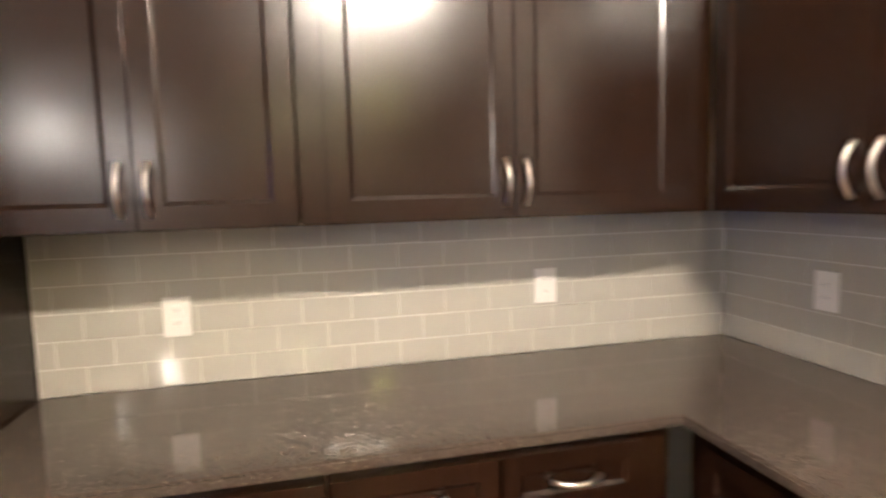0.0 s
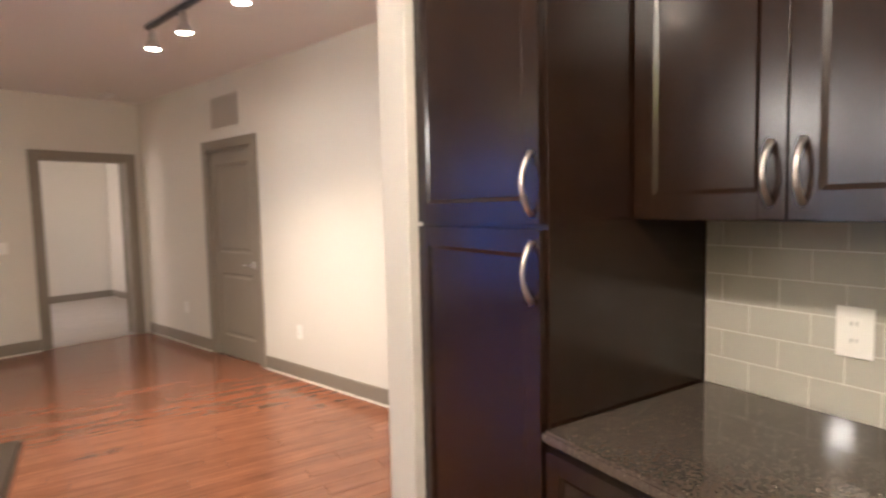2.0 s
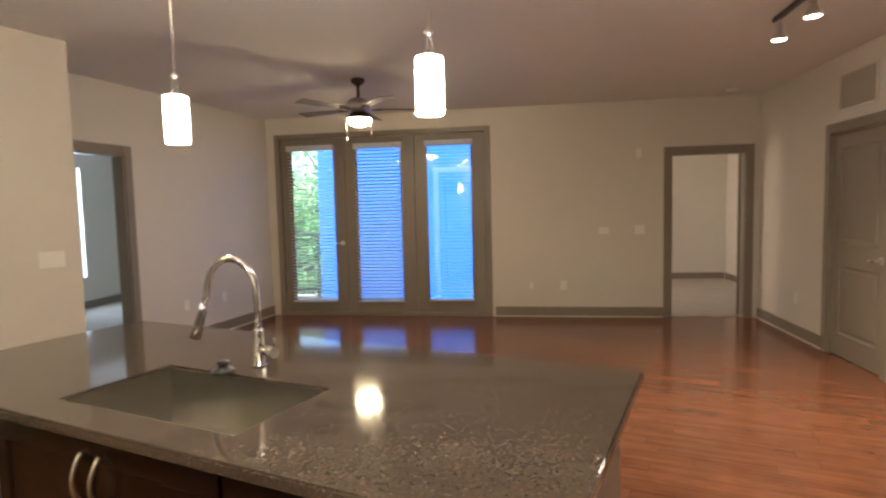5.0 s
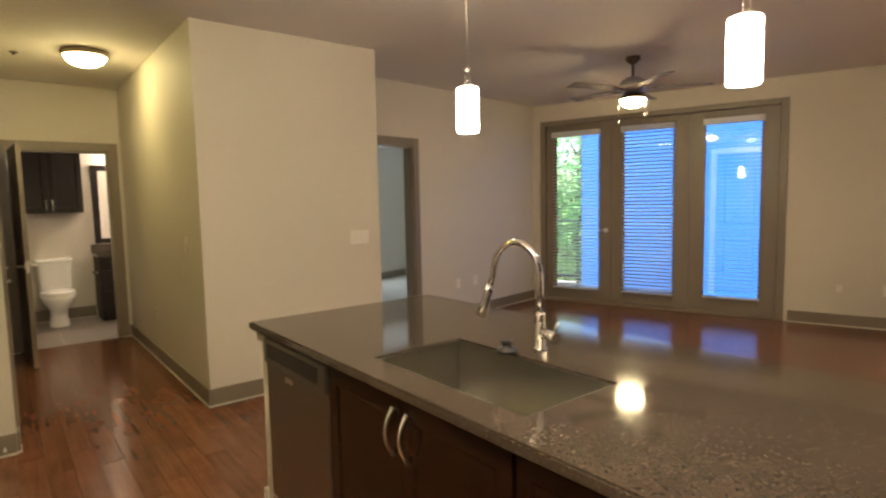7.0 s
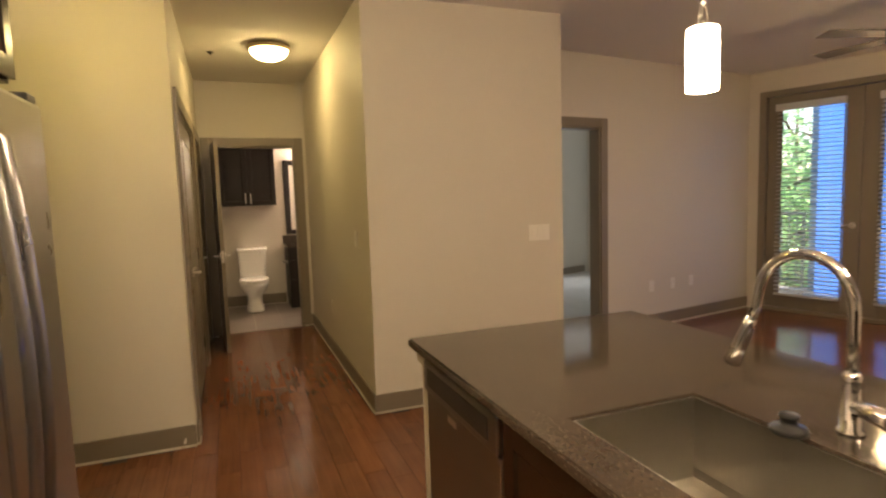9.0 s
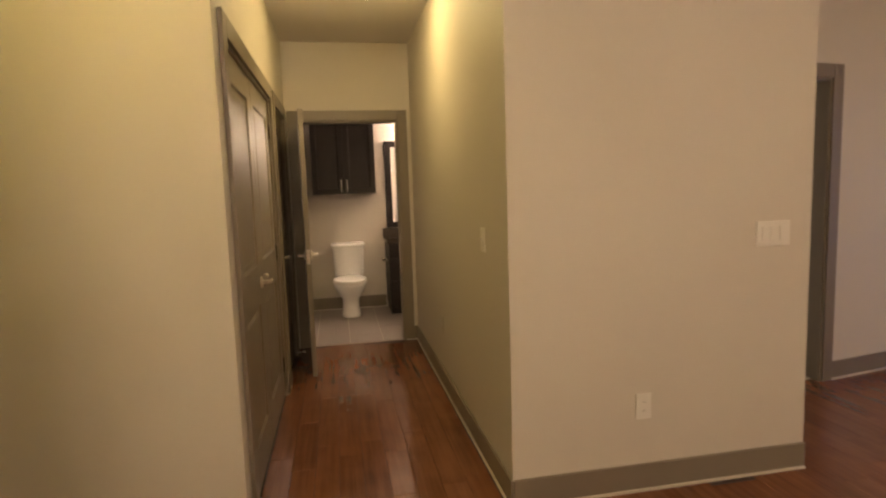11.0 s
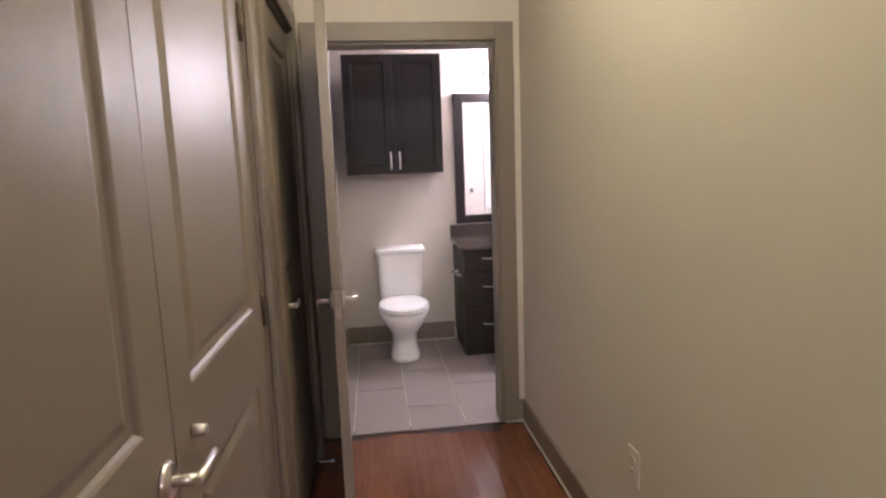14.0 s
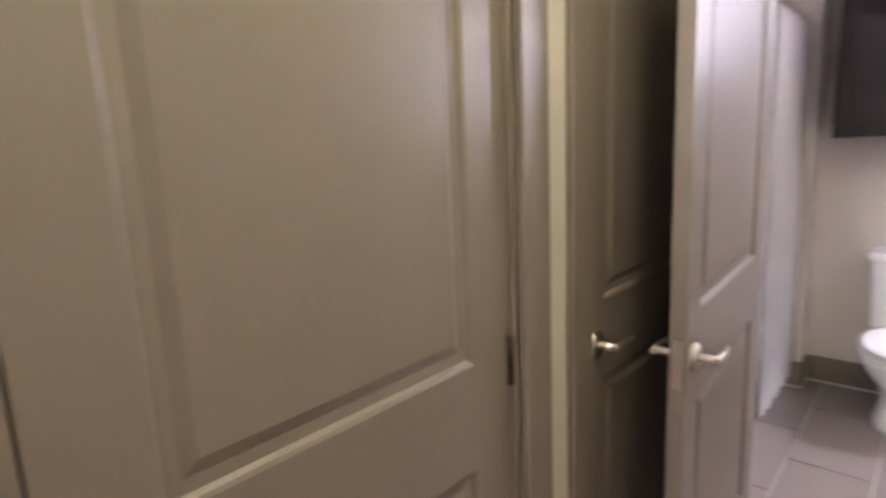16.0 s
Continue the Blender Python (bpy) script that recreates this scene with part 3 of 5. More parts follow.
def base_unit(m, w, depth, drawers, doors, label, name="base_cabinet"):
    c = thing(name, m, label, "cabinet", "kitchen base cabinets")
    part("body", boxed(0.001, w - 0.001, 0.0, depth, 0.10, 0.882), DARK, c)
    part("toe_kick", boxed(0.001, w - 0.001, 0.07, depth, 0.001, 0.099), BLACKWOOD, c)
    for x0, x1 in drawers:
        shaker(c, x0, x1, -0.001, 0.715, 0.862, ((x0 + x1) / 2, -0.020, 0.79, 0.128, False), "drawer")
    for x0, x1, hx in doors:
        shaker(c, x0, x1, -0.001, 0.115, 0.70, (hx, -0.020, 0.60, 0.128))
    return c


pantry = thing("pantry_cabinet", pose(3.525, 0.955, 0, rz=-90), "tall espresso-stained pantry cabinet with two framed doors", "cabinet")
part("body", boxed(0.001, 0.582, 0.0, KE - 3.525 - 0.001, 0.10, 2.45, bevel=0.002), DARK, pantry)
part("toe_kick", boxed(0.001, 0.582, 0.06, KE - 3.525 - 0.001, 0.001, 0.099), BLACKWOOD, pantry)
shaker(pantry, 0.006, 0.572, -0.001, 1.394, 2.44, (0.547, -0.020, 1.49, 0.15))
shaker(pantry, 0.006, 0.572, -0.001, 0.115, 1.382, (0.547, -0.020, 1.28, 0.15))
ME = pose(3.83, 0.370, 0, rz=-90)
upper_unit(ME, 0.755, KE - 3.83 - 0.001, 1.395, 2.45, [(0.004, 0.3755, 0.345), (0.3785, 0.750, 0.408)], "espresso-stained wall cabinet with two framed doors over the counter")
upper_unit(ME @ pose(0.757, 0, 0), 1.20, KE - 3.83 - 0.001, 1.395, 2.45, [(0.07, 0.579, 0.553), (0.583, 1.10, 0.609)], "espresso-stained wall cabinet with two framed doors over the counter")
corner = thing("corner_filler", ME @ pose(1.959, 0, 0), "espresso-stained filler strip between wall cabinets in the corner", "cabinet filler")
part("strip", boxed(0.0, 0.018, 0.006, 0.30, 1.395, 2.45), DARK, corner)
MS = pose(3.825, KS + 0.312, 0, rz=180)
upper_unit(MS, 1.0, 0.311, 1.395, 2.45, [(0.03, 0.505, 0.475), (0.509, 0.98, 0.54)], "espresso-stained wall cabinet on the side wall by the corner")
MB = pose(3.525, 0.372, 0, rz=-90)
base_unit(MB, 0.79, KE - 3.525 - 0.001, [(0.004, 0.786)], [(0.004, 0.393, 0.36), (0.397, 0.786, 0.43)], "espresso-stained base cabinet with drawer under the counter")
base_unit(MB @ pose(0.792, 0, 0), 0.384, KE - 3.525 - 0.001, [(0.004, 0.380)], [(0.004, 0.380, 0.34)], "espresso-stained base cabinet with drawer under the counter")
base_unit(MB @ pose(1.178, 0, 0), 0.445, KE - 3.525 - 0.001, [(0.004, 0.365)], [(0.004, 0.365, 0.05)], "espresso-stained base cabinet with drawer by the corner")
MSB = pose(3.50, KS + 0.62, 0, rz=180)
base_unit(MSB, 0.55, 0.619, [(0.06, 0.546)], [(0.06, 0.546, 0.5)], "espresso-stained base cabinet with drawer along the side wall")
base_unit(MSB @ pose(0.552, 0, 0), 0.60, 0.619, [(0.004, 0.596)], [(0.004, 0.298, 0.26), (0.302, 0.596, 0.34)], "espresso-stained base cabinet with drawer along the side wall")


def slab(outline, z0, z1, hole=None, round_edge=0.006):
    """A stone slab from an outline; hole is (x0, x1, y0, y1)."""
    bm = bmesh.new()
    if hole is None:
        f = bm.faces.new([bm.verts.new((x, y, z0)) for x, y in outline])
        r = bmesh.ops.extrude_face_region(bm, geom=[f])
        bmesh.ops.translate(bm, vec=(0, 0, z1 - z0), verts=[v for v in r["geom"] if isinstance(v, bmesh.types.BMVert)])
        bmesh.ops.bevel(bm, geom=[e for e in bm.edges if abs(e.verts[0].co.z - e.verts[1].co.z) < 1e-6], offset=round_edge, segments=2, affect="EDGES")
        return bm
    (x0, y0), (x1, y1) = outline
    a, b, c, d = hole
    xs, ys = [x0, a, b, x1], [y0, c, d, y1]
    low = [[bm.verts.new((x, y, z0)) for y in ys] for x in xs]
    faces = [bm.faces.new((low[i][j], low[i + 1][j], low[i + 1][j + 1], low[i][j + 1])) for i in range(3) for j in range(3) if (i, j) != (1, 1)]
    r = bmesh.ops.extrude_face_region(bm, geom=faces)
    bmesh.ops.translate(bm, vec=(0, 0, z1 - z0), verts=[v for v in r["geom"] if isinstance(v, bmesh.types.BMVert)])
    bm.normal_update()
    rim = [e for e in bm.edges if len(e.link_faces) == 2 and abs(abs(e.link_faces[0].normal.z) - abs(e.link_faces[1].normal.z)) > 0.5]
    bmesh.ops.bevel(bm, geom=rim, offset=round_edge, segments=2, affect="EDGES")
    return bm


tagged(solid("countertop", slab([(3.495, 0.369), (KE - 0.003, 0.369), (KE - 0.003, KS + 0.003), (2.35, KS + 0.003), (2.35, KS + 0.65), (3.495, KS + 0.65)], 0.884, 0.914), GRANITE, kind=""), "L-shaped polished brown speckled granite countertop", "countertop")

# ---- island ----
IX0, IX1, IY0, IY1 = 0.0, 2.46, 0.0, 1.04
SINK = (0.90, 1.605, 0.125, 0.50)
tagged(solid("island_countertop", slab([(IX0, IY0), (IX1, IY1)], 0.880, 0.914, SINK), GRANITE, kind=""), "polished brown speckled granite island top with sink cut-out", "countertop")
isl = thing("kitchen_island", pose(0, 0, 0), "kitchen island base with pale painted end panels", "kitchen island")
part("end_panel", boxed(0.05, 0.11, 0.035, 0.80, 0.001, 0.879, bevel=0.003), SHOE, isl, "pale painted end panel")
part("end_panel", boxed(2.34, 2.42, 0.035, 0.80, 0.001, 0.879, bevel=0.003), SHOE, isl, "pale painted end panel")
part("back_panel", boxed(0.111, 2.339, 0.72, 0.80, 0.001, 0.879), SHOE, isl, "pale painted back panel")
part("end_skirting", boxed(0.036, 0.049, 0.02, 0.81, 0.001, 0.13, bevel=0.003), SHOE, isl)
part("corner_bracket", boxed(0.03, 0.125, 0.022, 0.034, 0.83, 0.879, bevel=0.004), SHOE, isl)
dw = thing("dishwasher", pose(0.112, 0.03, 0), "stainless steel dishwasher under the island counter", "dishwasher")
part("body", boxed(0.002, 0.60, 0.03, 0.60, 0.10, 0.868), BLACKP, dw, "dark cabinet body")
part("door_panel", boxed(0.004, 0.598, 0.0, 0.029, 0.13, 0.745, bevel=0.005), DWSTEEL, dw)
part("control_panel", boxed(0.004, 0.598, -0.012, 0.029, 0.75, 0.862, bevel=0.008), DWSTEEL, dw, "dark stainless control strip")
part("kick_plate", boxed(0.004, 0.598, 0.05, 0.07, 0.005, 0.125), BLACKP, dw)
part("control_window", boxed(0.05, 0.545, -0.0145, -0.0122, 0.778, 0.842, bevel=0.0008), BLACKP, dw, "dark inset control window")
part("badge", boxed(0.215, 0.285, -0.0035, -0.0005, 0.705, 0.727, bevel=0.001), NICKEL, dw, "small metal badge")
sb = thing("sink_cabinet", pose(0.716, 0.05, 0), "espresso-stained sink base cabinet with two framed doors", "cabinet")
part("side_panel", boxed(0.001, 0.019, 0.0, 0.66, 0.10, 0.878), DARK, sb)
part("side_panel", boxed(0.92, 0.938, 0.0, 0.66, 0.10, 0.878), DARK, sb)
part("face_rail", boxed(0.0195, 0.9195, 0.0, 0.02, 0.84, 0.878), DARK, sb)
part("bottom_panel", boxed(0.0195, 0.9195, 0.0, 0.66, 0.10, 0.118), DARK, sb)
part("toe_kick", boxed(0.001, 0.938, 0.06, 0.08, 0.001, 0.099), BLACKWOOD, sb)
shaker(sb, 0.006, 0.466, -0.001, 0.115, 0.862, (0.43, -0.020, 0.755, 0.15))
shaker(sb, 0.470, 0.932, -0.001, 0.115, 0.862, (0.506, -0.020, 0.755, 0.15))
base_unit(pose(1.656, 0.05, 0), 0.682, 0.66, [(0.006, 0.676)], [(0.006, 0.339, 0.30), (0.343, 0.676, 0.38)], "espresso-stained island base cabinet with drawer")
sink = thing("sink", pose(0, 0, 0), "undermount satin stainless steel single-bowl sink", "sink")
bm = bmesh.new()
x0, x1, y0, y1 = SINK
rect = lambda i, z: [(x0 + i, y0 + i, z), (x1 - i, y0 + i, z), (x1 - i, y1 - i, z), (x0 + i, y1 - i, z)]
loops_fill(bm, [rect(0.0012, 0.882), rect(0.0012, 0.908), rect(0.006, 0.908), rect(0.008, 0.72), rect(0.014, 0.698), rect(0.04, 0.69)])
part("bowl", bm, SINKST, sink)
bm = bmesh.new()
lathe(bm, [(0.0, 0.0), (0.045, 0.0), (0.05, 0.004), (0.03, 0.003), (0.0, 0.002)], 20, (1.25, 0.33, 0.6905))
part("drain", bm, CHROME, sink, "chrome drain")
fa = thing("kitchen_faucet", pose(1.218, 0.615, 0.914), "chrome pull-down gooseneck kitchen faucet on the island", "faucet")
bm = bmesh.new()
lathe(bm, [(0.0, 0.0), (0.027, 0.0), (0.027, 0.006), (0.020, 0.011), (0.019, 0.115), (0.018, 0.128), (0.0135, 0.135), (0.0, 0.135)], 20)
part("base", bm, CHROME, fa)
bm = bmesh.new()
dx, dy = -0.235, -0.04
pts = [(0, 0, 0.12), (0, 0, 0.20), (0, 0, 0.265)]
for i in range(1, 12):
    a = math.pi * i / 12
    s = (1 - math.cos(a)) / 2
    pts.append((dx * 0.86 * s, dy * 0.86 * s, 0.265 + 0.115 * math.sin(a)))
pts += [(dx * 0.88, dy * 0.88, 0.245), (dx * 0.93, dy * 0.93, 0.21)]
tube(bm, pts, 0.0125, 12)
part("spout", bm, CHROME, fa)
bm = bmesh.new()
tube(bm, [(dx * 0.93, dy * 0.93, 0.212), (dx * 0.96, dy * 0.96, 0.19), (dx * 1.05, dy * 1.05, 0.135), (dx * 1.13, dy * 1.13, 0.09)], 0.016, 12, radii=[0.014, 0.016, 0.018, 0.021])
part("spray_head", bm, CHROME, fa, "chrome pull-down spray head")
bm = bmesh.new()
tube(bm, [(0.012, -0.004, 0.062), (0.05, -0.014, 0.062), (0.095, -0.028, 0.062)], 0.018, 16, radii=[0.016, 0.019, 0.019])
tube(bm, [(0.086, -0.025, 0.075), (0.088, -0.022, 0.095), (0.090, -0.016, 0.112)], 0.004, 8, radii=[0.005, 0.004, 0.0035])
part("handle", bm, CHROME, fa, "chrome side lever")
st = thing("sink_stopper", pose(1.165, 0.500, 0.9145), "black rubber sink stopper resting on the counter edge", "sink stopper")
bm = bmesh.new()
lathe(bm, [(0.0, 0.0), (0.036, 0.0), (0.04, 0.008), (0.036, 0.014), (0.018, 0.018), (0.016, 0.03), (0.022, 0.036), (0.02, 0.042), (0.0, 0.043)], 20)
part("plug", bm, BLACKP, st)

# ---- lamps ----
PEND = glow_mat("pendant_glass_glow", WARM, 22.0)
# weaker emission draws the glow fading towards the top of the shade
PEND_TOP = glow_mat("pendant_top_glow", WARM, 6.0)
DOME = glow_mat("hall_dome_glow", (1.0, 0.80, 0.36), 15.0)
FANG = glow_mat("fan_bowl_glow", (1.0, 0.76, 0.42), 48.0)
BULB = glow_mat("spot_bulb_glow", WARM, 60.0)
VANG = glow_mat("vanity_glass_glow", COOL, 35.0)


def pendant(x, y, z):
    p = thing("pendant_lamp", pose(x, y, z), "lit white glass cylinder pendant lamp over the island", "pendant lamp", "island pendants")
    bm = bmesh.new()
    lathe(bm, [(0.047, 0.0), (0.050, 0.003), (0.051, 0.008), (0.051, 0.158)], 32)
    lathe(bm, [(0.046, 0.001), (0.046, 0.02), (0.0, 0.021)], 32)
    part("shade", bm, PEND, p, "glowing white glass cylinder shade")
    bm = bmesh.new()
    lathe(bm, [(0.051, 0.1585), (0.051, 0.199), (0.049, 0.205), (0.044, 0.207), (0.0, 0.2072)], 32)
    part("shade_top", bm, PEND_TOP, p, "dimmer glowing upper part of the glass shade")
    bm = bmesh.new()
    lathe(bm, [(0.0, 0.208), (0.032, 0.208), (0.032, 0.213), (0.012, 0.216), (0.010, 0.231), (0.0, 0.232)], 20)
    lathe(bm, [(0.0, 0.280), (0.008, 0.280), (0.011, 0.286), (0.017, 0.289), (0.017, 0.297), (0.008, 0.301), (0.006, 0.312), (0.0, 0.313)], 18)
    for a in range(3):
        t = a * 2.094 + 0.4
        tube(bm, [(0.018 * math.cos(t), 0.018 * math.sin(t), 0.212), (0.008 * math.cos(t), 0.008 * math.sin(t), 0.285)], 0.0022, 6)
    part("cap", bm, NICKEL, p, "nickel cap with three struts")
    bm = bmesh.new()
    tube(bm, [(0, 0, 0.31), (0, 0, H - z - 0.02)], 0.005, 8)
    part("rod", bm, NICKEL, p)
    bm = bmesh.new()
    lathe(bm, [(0.0, H - z - 0.028), (0.05, H - z - 0.025), (0.062, H - z - 0.006), (0.062, H - z - 0.001), (0.0, H - z - 0.001)], 24)
    part("canopy", bm, NICKEL, p)


pendant(0.52, 0.90, 1.768)
pendant(1.725, 1.00, 1.795)
KBULB = glow_mat("kitchen_bulb_glow", (1.0, 0.79, 0.54), 300.0)
KBULB_SOFT = glow_mat("kitchen_bulb_soft_glow", (1.0, 0.79, 0.54), 32.0)
ENTRY = glow_mat("entry_dome_glow", (1.0, 0.80, 0.18), 10.5)


def bulb_bar(m, glow):
    """Short ceiling bar along local x with three small lit glass shades."""
    k = thing("ceiling_light", m, "nickel ceiling bar with three small lit glass shades", "ceiling light", "kitchen ceiling lights")
    bm = bmesh.new()
    lathe(bm, [(0.0, -0.001), (0.06, -0.001), (0.06, -0.012), (0.045, -0.024), (0.012, -0.028), (0.011, -0.05), (0.0, -0.05)], 28)
    part("canopy", bm, NICKEL, k)
    part("bar", boxed(-0.24, 0.24, -0.011, 0.011, -0.062, -0.046, bevel=0.004), NICKEL, k)
    for x in (-0.21, 0.0, 0.21):
        bm = bmesh.new()
        lathe(bm, [(0.0, -0.062), (0.016, -0.063), (0.022, -0.078), (0.0, -0.079)], 18, (x, 0, 0))
        h = part("socket", bm, NICKEL, k)
        bm = bmesh.new()
        lathe(bm, [(0.020, -0.080), (0.028, -0.094), (0.031, -0.114), (0.027, -0.134), (0.015, -0.144), (0.0, -0.147)], 20, (x, 0, 0))
        part("glass_shade", bm, glow, h, "glowing small glass shade")
    return k


bulb_bar(pose(2.12, -0.80, H, rz=90), KBULB)
bulb_bar(pose(0.98, -0.72, H, rz=90), KBULB_SOFT)
kl = thing("ceiling_light", pose(-0.75, -1.20, H), "lit frosted glass dome ceiling light in the entry", "ceiling light")
bm = bmesh.new()
lathe(bm, [(0.0, -0.001), (0.165, -0.001), (0.175, -0.02), (0.168, -0.045), (0.150, -0.046), (0.0, -0.046)], 36)
part("rim", bm, RIM, kl, "satin bronze rim")
bm = bmesh.new()
lathe(bm, [(0.152, -0.047), (0.148, -0.06), (0.125, -0.09), (0.085, -0.112), (0.04, -0.124), (0.0, -0.127)], 36)
part("dome", bm, ENTRY, kl, "glowing frosted glass dome")
hl = thing("ceiling_light", pose(-2.93, -0.215, H), "lit frosted glass dome ceiling light with bronze rim in the hall", "ceiling light")
bm = bmesh.new()
lathe(bm, [(0.0, -0.001), (0.165, -0.001), (0.175, -0.02), (0.168, -0.045), (0.150, -0.046), (0.0, -0.046)], 36)
part("rim", bm, RIM, hl, "satin bronze rim")
bm = bmesh.new()
lathe(bm, [(0.152, -0.047), (0.148, -0.06), (0.125, -0.09), (0.085, -0.112), (0.04, -0.124), (0.0, -0.127)], 36)
part("dome", bm, DOME, hl, "glowing frosted glass dome")

fan = thing("ceiling_fan", liv(0.66, 3.76, H - 0.0), "ceiling fan with grey-brown blades and lit bowl lamp", "ceiling fan")
bm = bmesh.new()
lathe(bm, [(0.0, -0.001), (0.065, -0.001), (0.068, -0.03), (0.03, -0.065), (0.014, -0.07), (0.013, -0.20), (0.0, -0.20)], 24)
part("canopy_and_rod", bm, BRONZE, fan)
bm = bmesh.new()
lathe(bm, [(0.0, -0.18), (0.05, -0.185), (0.11, -0.22), (0.125, -0.26), (0.115, -0.30), (0.07, -0.325), (0.0, -0.325)], 28)
part("motor_housing", bm, STEEL, fan, "brushed metal motor housing")
bm = bmesh.new()
lathe(bm, [(0.0, -0.326), (0.075, -0.326), (0.095, -0.35), (0.118, -0.375), (0.118, -0.385), (0.0, -0.385)], 28)
part("lamp_collar", bm, BRONZE, fan)
bm = bmesh.new()
lathe(bm, [(0.115, -0.386), (0.112, -0.40), (0.085, -0.435), (0.045, -0.455), (0.0, -0.462)], 28)
part("lamp_bowl", bm, FANG, fan, "glowing amber glass bowl")
for i in range(5):
    a = radians(20 + 72 * i)
    bm = bmesh.new()
    box(bm, 0.17, 0.68, -0.065, 0.065, -0.004, 0.004, bevel=0.003)
    for v in bm.verts:
        if v.co.x > 0.6:
            v.co.y *= 1.12
        if v.co.x < 0.25:
            v.co.y *= 0.75
    bmesh.ops.transform(bm, matrix=pose(0, 0, -0.29, 0, 0, math.degrees(a)) @ pose(0, 0, 0, rx=7), verts=bm.verts)
    bl = part("blade", bm, BLADE, fan, "grey-brown wooden blade")
    bm = bmesh.new()
    box(bm, 0.10, 0.22, -0.02, 0.02, -0.012, -0.005, bevel=0.002)
    bmesh.ops.transform(bm, matrix=pose(0, 0, -0.29, 0, 0, math.degrees(a)) @ pose(0, 0, 0, rx=7), verts=bm.verts)
    part("blade_iron", bm, BRONZE, bl)
for a, n in ((0.6, 0.13), (3.5, 0.19)):
    bm = bmesh.new()
    cx, cy = 0.122 * math.cos(a), 0.122 * math.sin(a)
    tube(bm, [(cx, cy, -0.38), (cx, cy, -0.38 - n)], 0.002, 6)
    tube(bm, [(cx, cy, -0.38 - n), (cx, cy, -0.41 - n)], 0.005, 6)
    part("pull_chain", bm, NICKEL, fan)


def track(m, length, heads, aim, label, watts, spread=75):
    """Ceiling track along local x with spot heads; aim is the tilt of each head in degrees about local x."""
    t = thing("track_light", m, label, "track light")
    part("track", boxed(0, length, -0.018, 0.018, -0.03, -0.001, bevel=0.003), BLACKP, t, "black ceiling track")
    for i, x in enumerate(heads):
        tilt = aim[i % len(aim)]
        h = Matrix.Translation((x, 0, -0.10)) @ pose(0, 0, 0, rx=tilt)
        bm = bmesh.new()
        lathe(bm, [(0.0, 0.055), (0.022, 0.055), (0.026, 0.03), (0.028, -0.01), (0.050, -0.055), (0.056, -0.075), (0.051, -0.075), (0.046, -0.055), (0.0, -0.052)], 20)
        bmesh.ops.transform(bm, matrix=h, verts=bm.verts)
        tube(bm, [(x, 0, -0.03), (x, 0, -0.075)], 0.008, 8)
        hd = part("spot_head", bm, STEEL, t, "brushed metal spot head")
        bm = bmesh.new()
        lathe(bm, [(0.0, -0.058), (0.044, -0.058), (0.042, -0.068), (0.0, -0.074)], 18)
        bmesh.ops.transform(bm, matrix=h, verts=bm.verts)
        part("bulb", bm, BULB, hd, "lit spot bulb")
        lamp = new("spot_lamp", bpy.data.lights.new("spot_lamp", "SPOT"))
        lamp.data.energy, lamp.data.color, lamp.data.spot_size, lamp.data.spot_blend, lamp.data.shadow_soft_size = watts, (1.0, 0.79, 0.54), radians(spread), 1.0, 0.04
        lamp.matrix_world = m @ h @ pose(0, 0, -0.085)
    return t


track(pose(3.47, 2.22, H, rz=105.5), 1.65, (0.37, 1.08, 1.57), (-5, -3, 0), "black track light with lit spot heads, living room ceiling", 30, 108)

van = thing("vanity_light", pose(BX, 0.70, 2.14, rz=90), "lit wall light bar over the bathroom mirror", "wall light")
part("back_plate", boxed(-0.32, 0.32, -0.08, -0.001, -0.03, 0.03, bevel=0.004), NICKEL, van)
for i in range(3):
    bm = bmesh.new()
    lathe(bm, [(0.0, -0.10), (0.045, -0.10), (0.055, -0.03), (0.05, 0.05), (0.0, 0.055)], 18, (-0.22 + 0.22 * i, -0.13, 0))
    part("glass_shade", bm, VANG, van, "glowing glass shade")

# fill lamps at the added bedroom openings; the first is tinted warm
for m, sx, sy, e, tint in ((liv(2.10, 5.87 + 1.8, 1.4, 0) @ pose(0, 0, 0, 0, -90, 0), 1.5, 1.5, 19, (1.0, 0.72, 0.50)), (liv(-4.62, 5.90, 1.35, 0) @ pose(0, 0, 0, 0, -90, 0), 1.65, 0.48, 10, (0.72, 0.85, 1.0))):
    a = new("window_fill", bpy.data.lights.new("window_fill", "AREA"))
    a.data.shape, a.data.size, a.data.size_y, a.data.energy, a.data.color = "RECTANGLE", sx, sy, e, tint
    a.matrix_world = m
# added blue lamp outside the glazed doors: stands in for sky, veils the panes
a = new("window_fill", bpy.data.lights.new("window_fill", "AREA"))
a.data.shape, a.data.size, a.data.size_y, a.data.energy, a.data.color = "RECTANGLE", 2.27, 2.1, 6.8, (0.045, 0.245, 1.0)
a.matrix_world = liv(0.515, VF + T + 0.03, 1.26, 0) @ pose(0, 0, 0, -90, 0, 0)

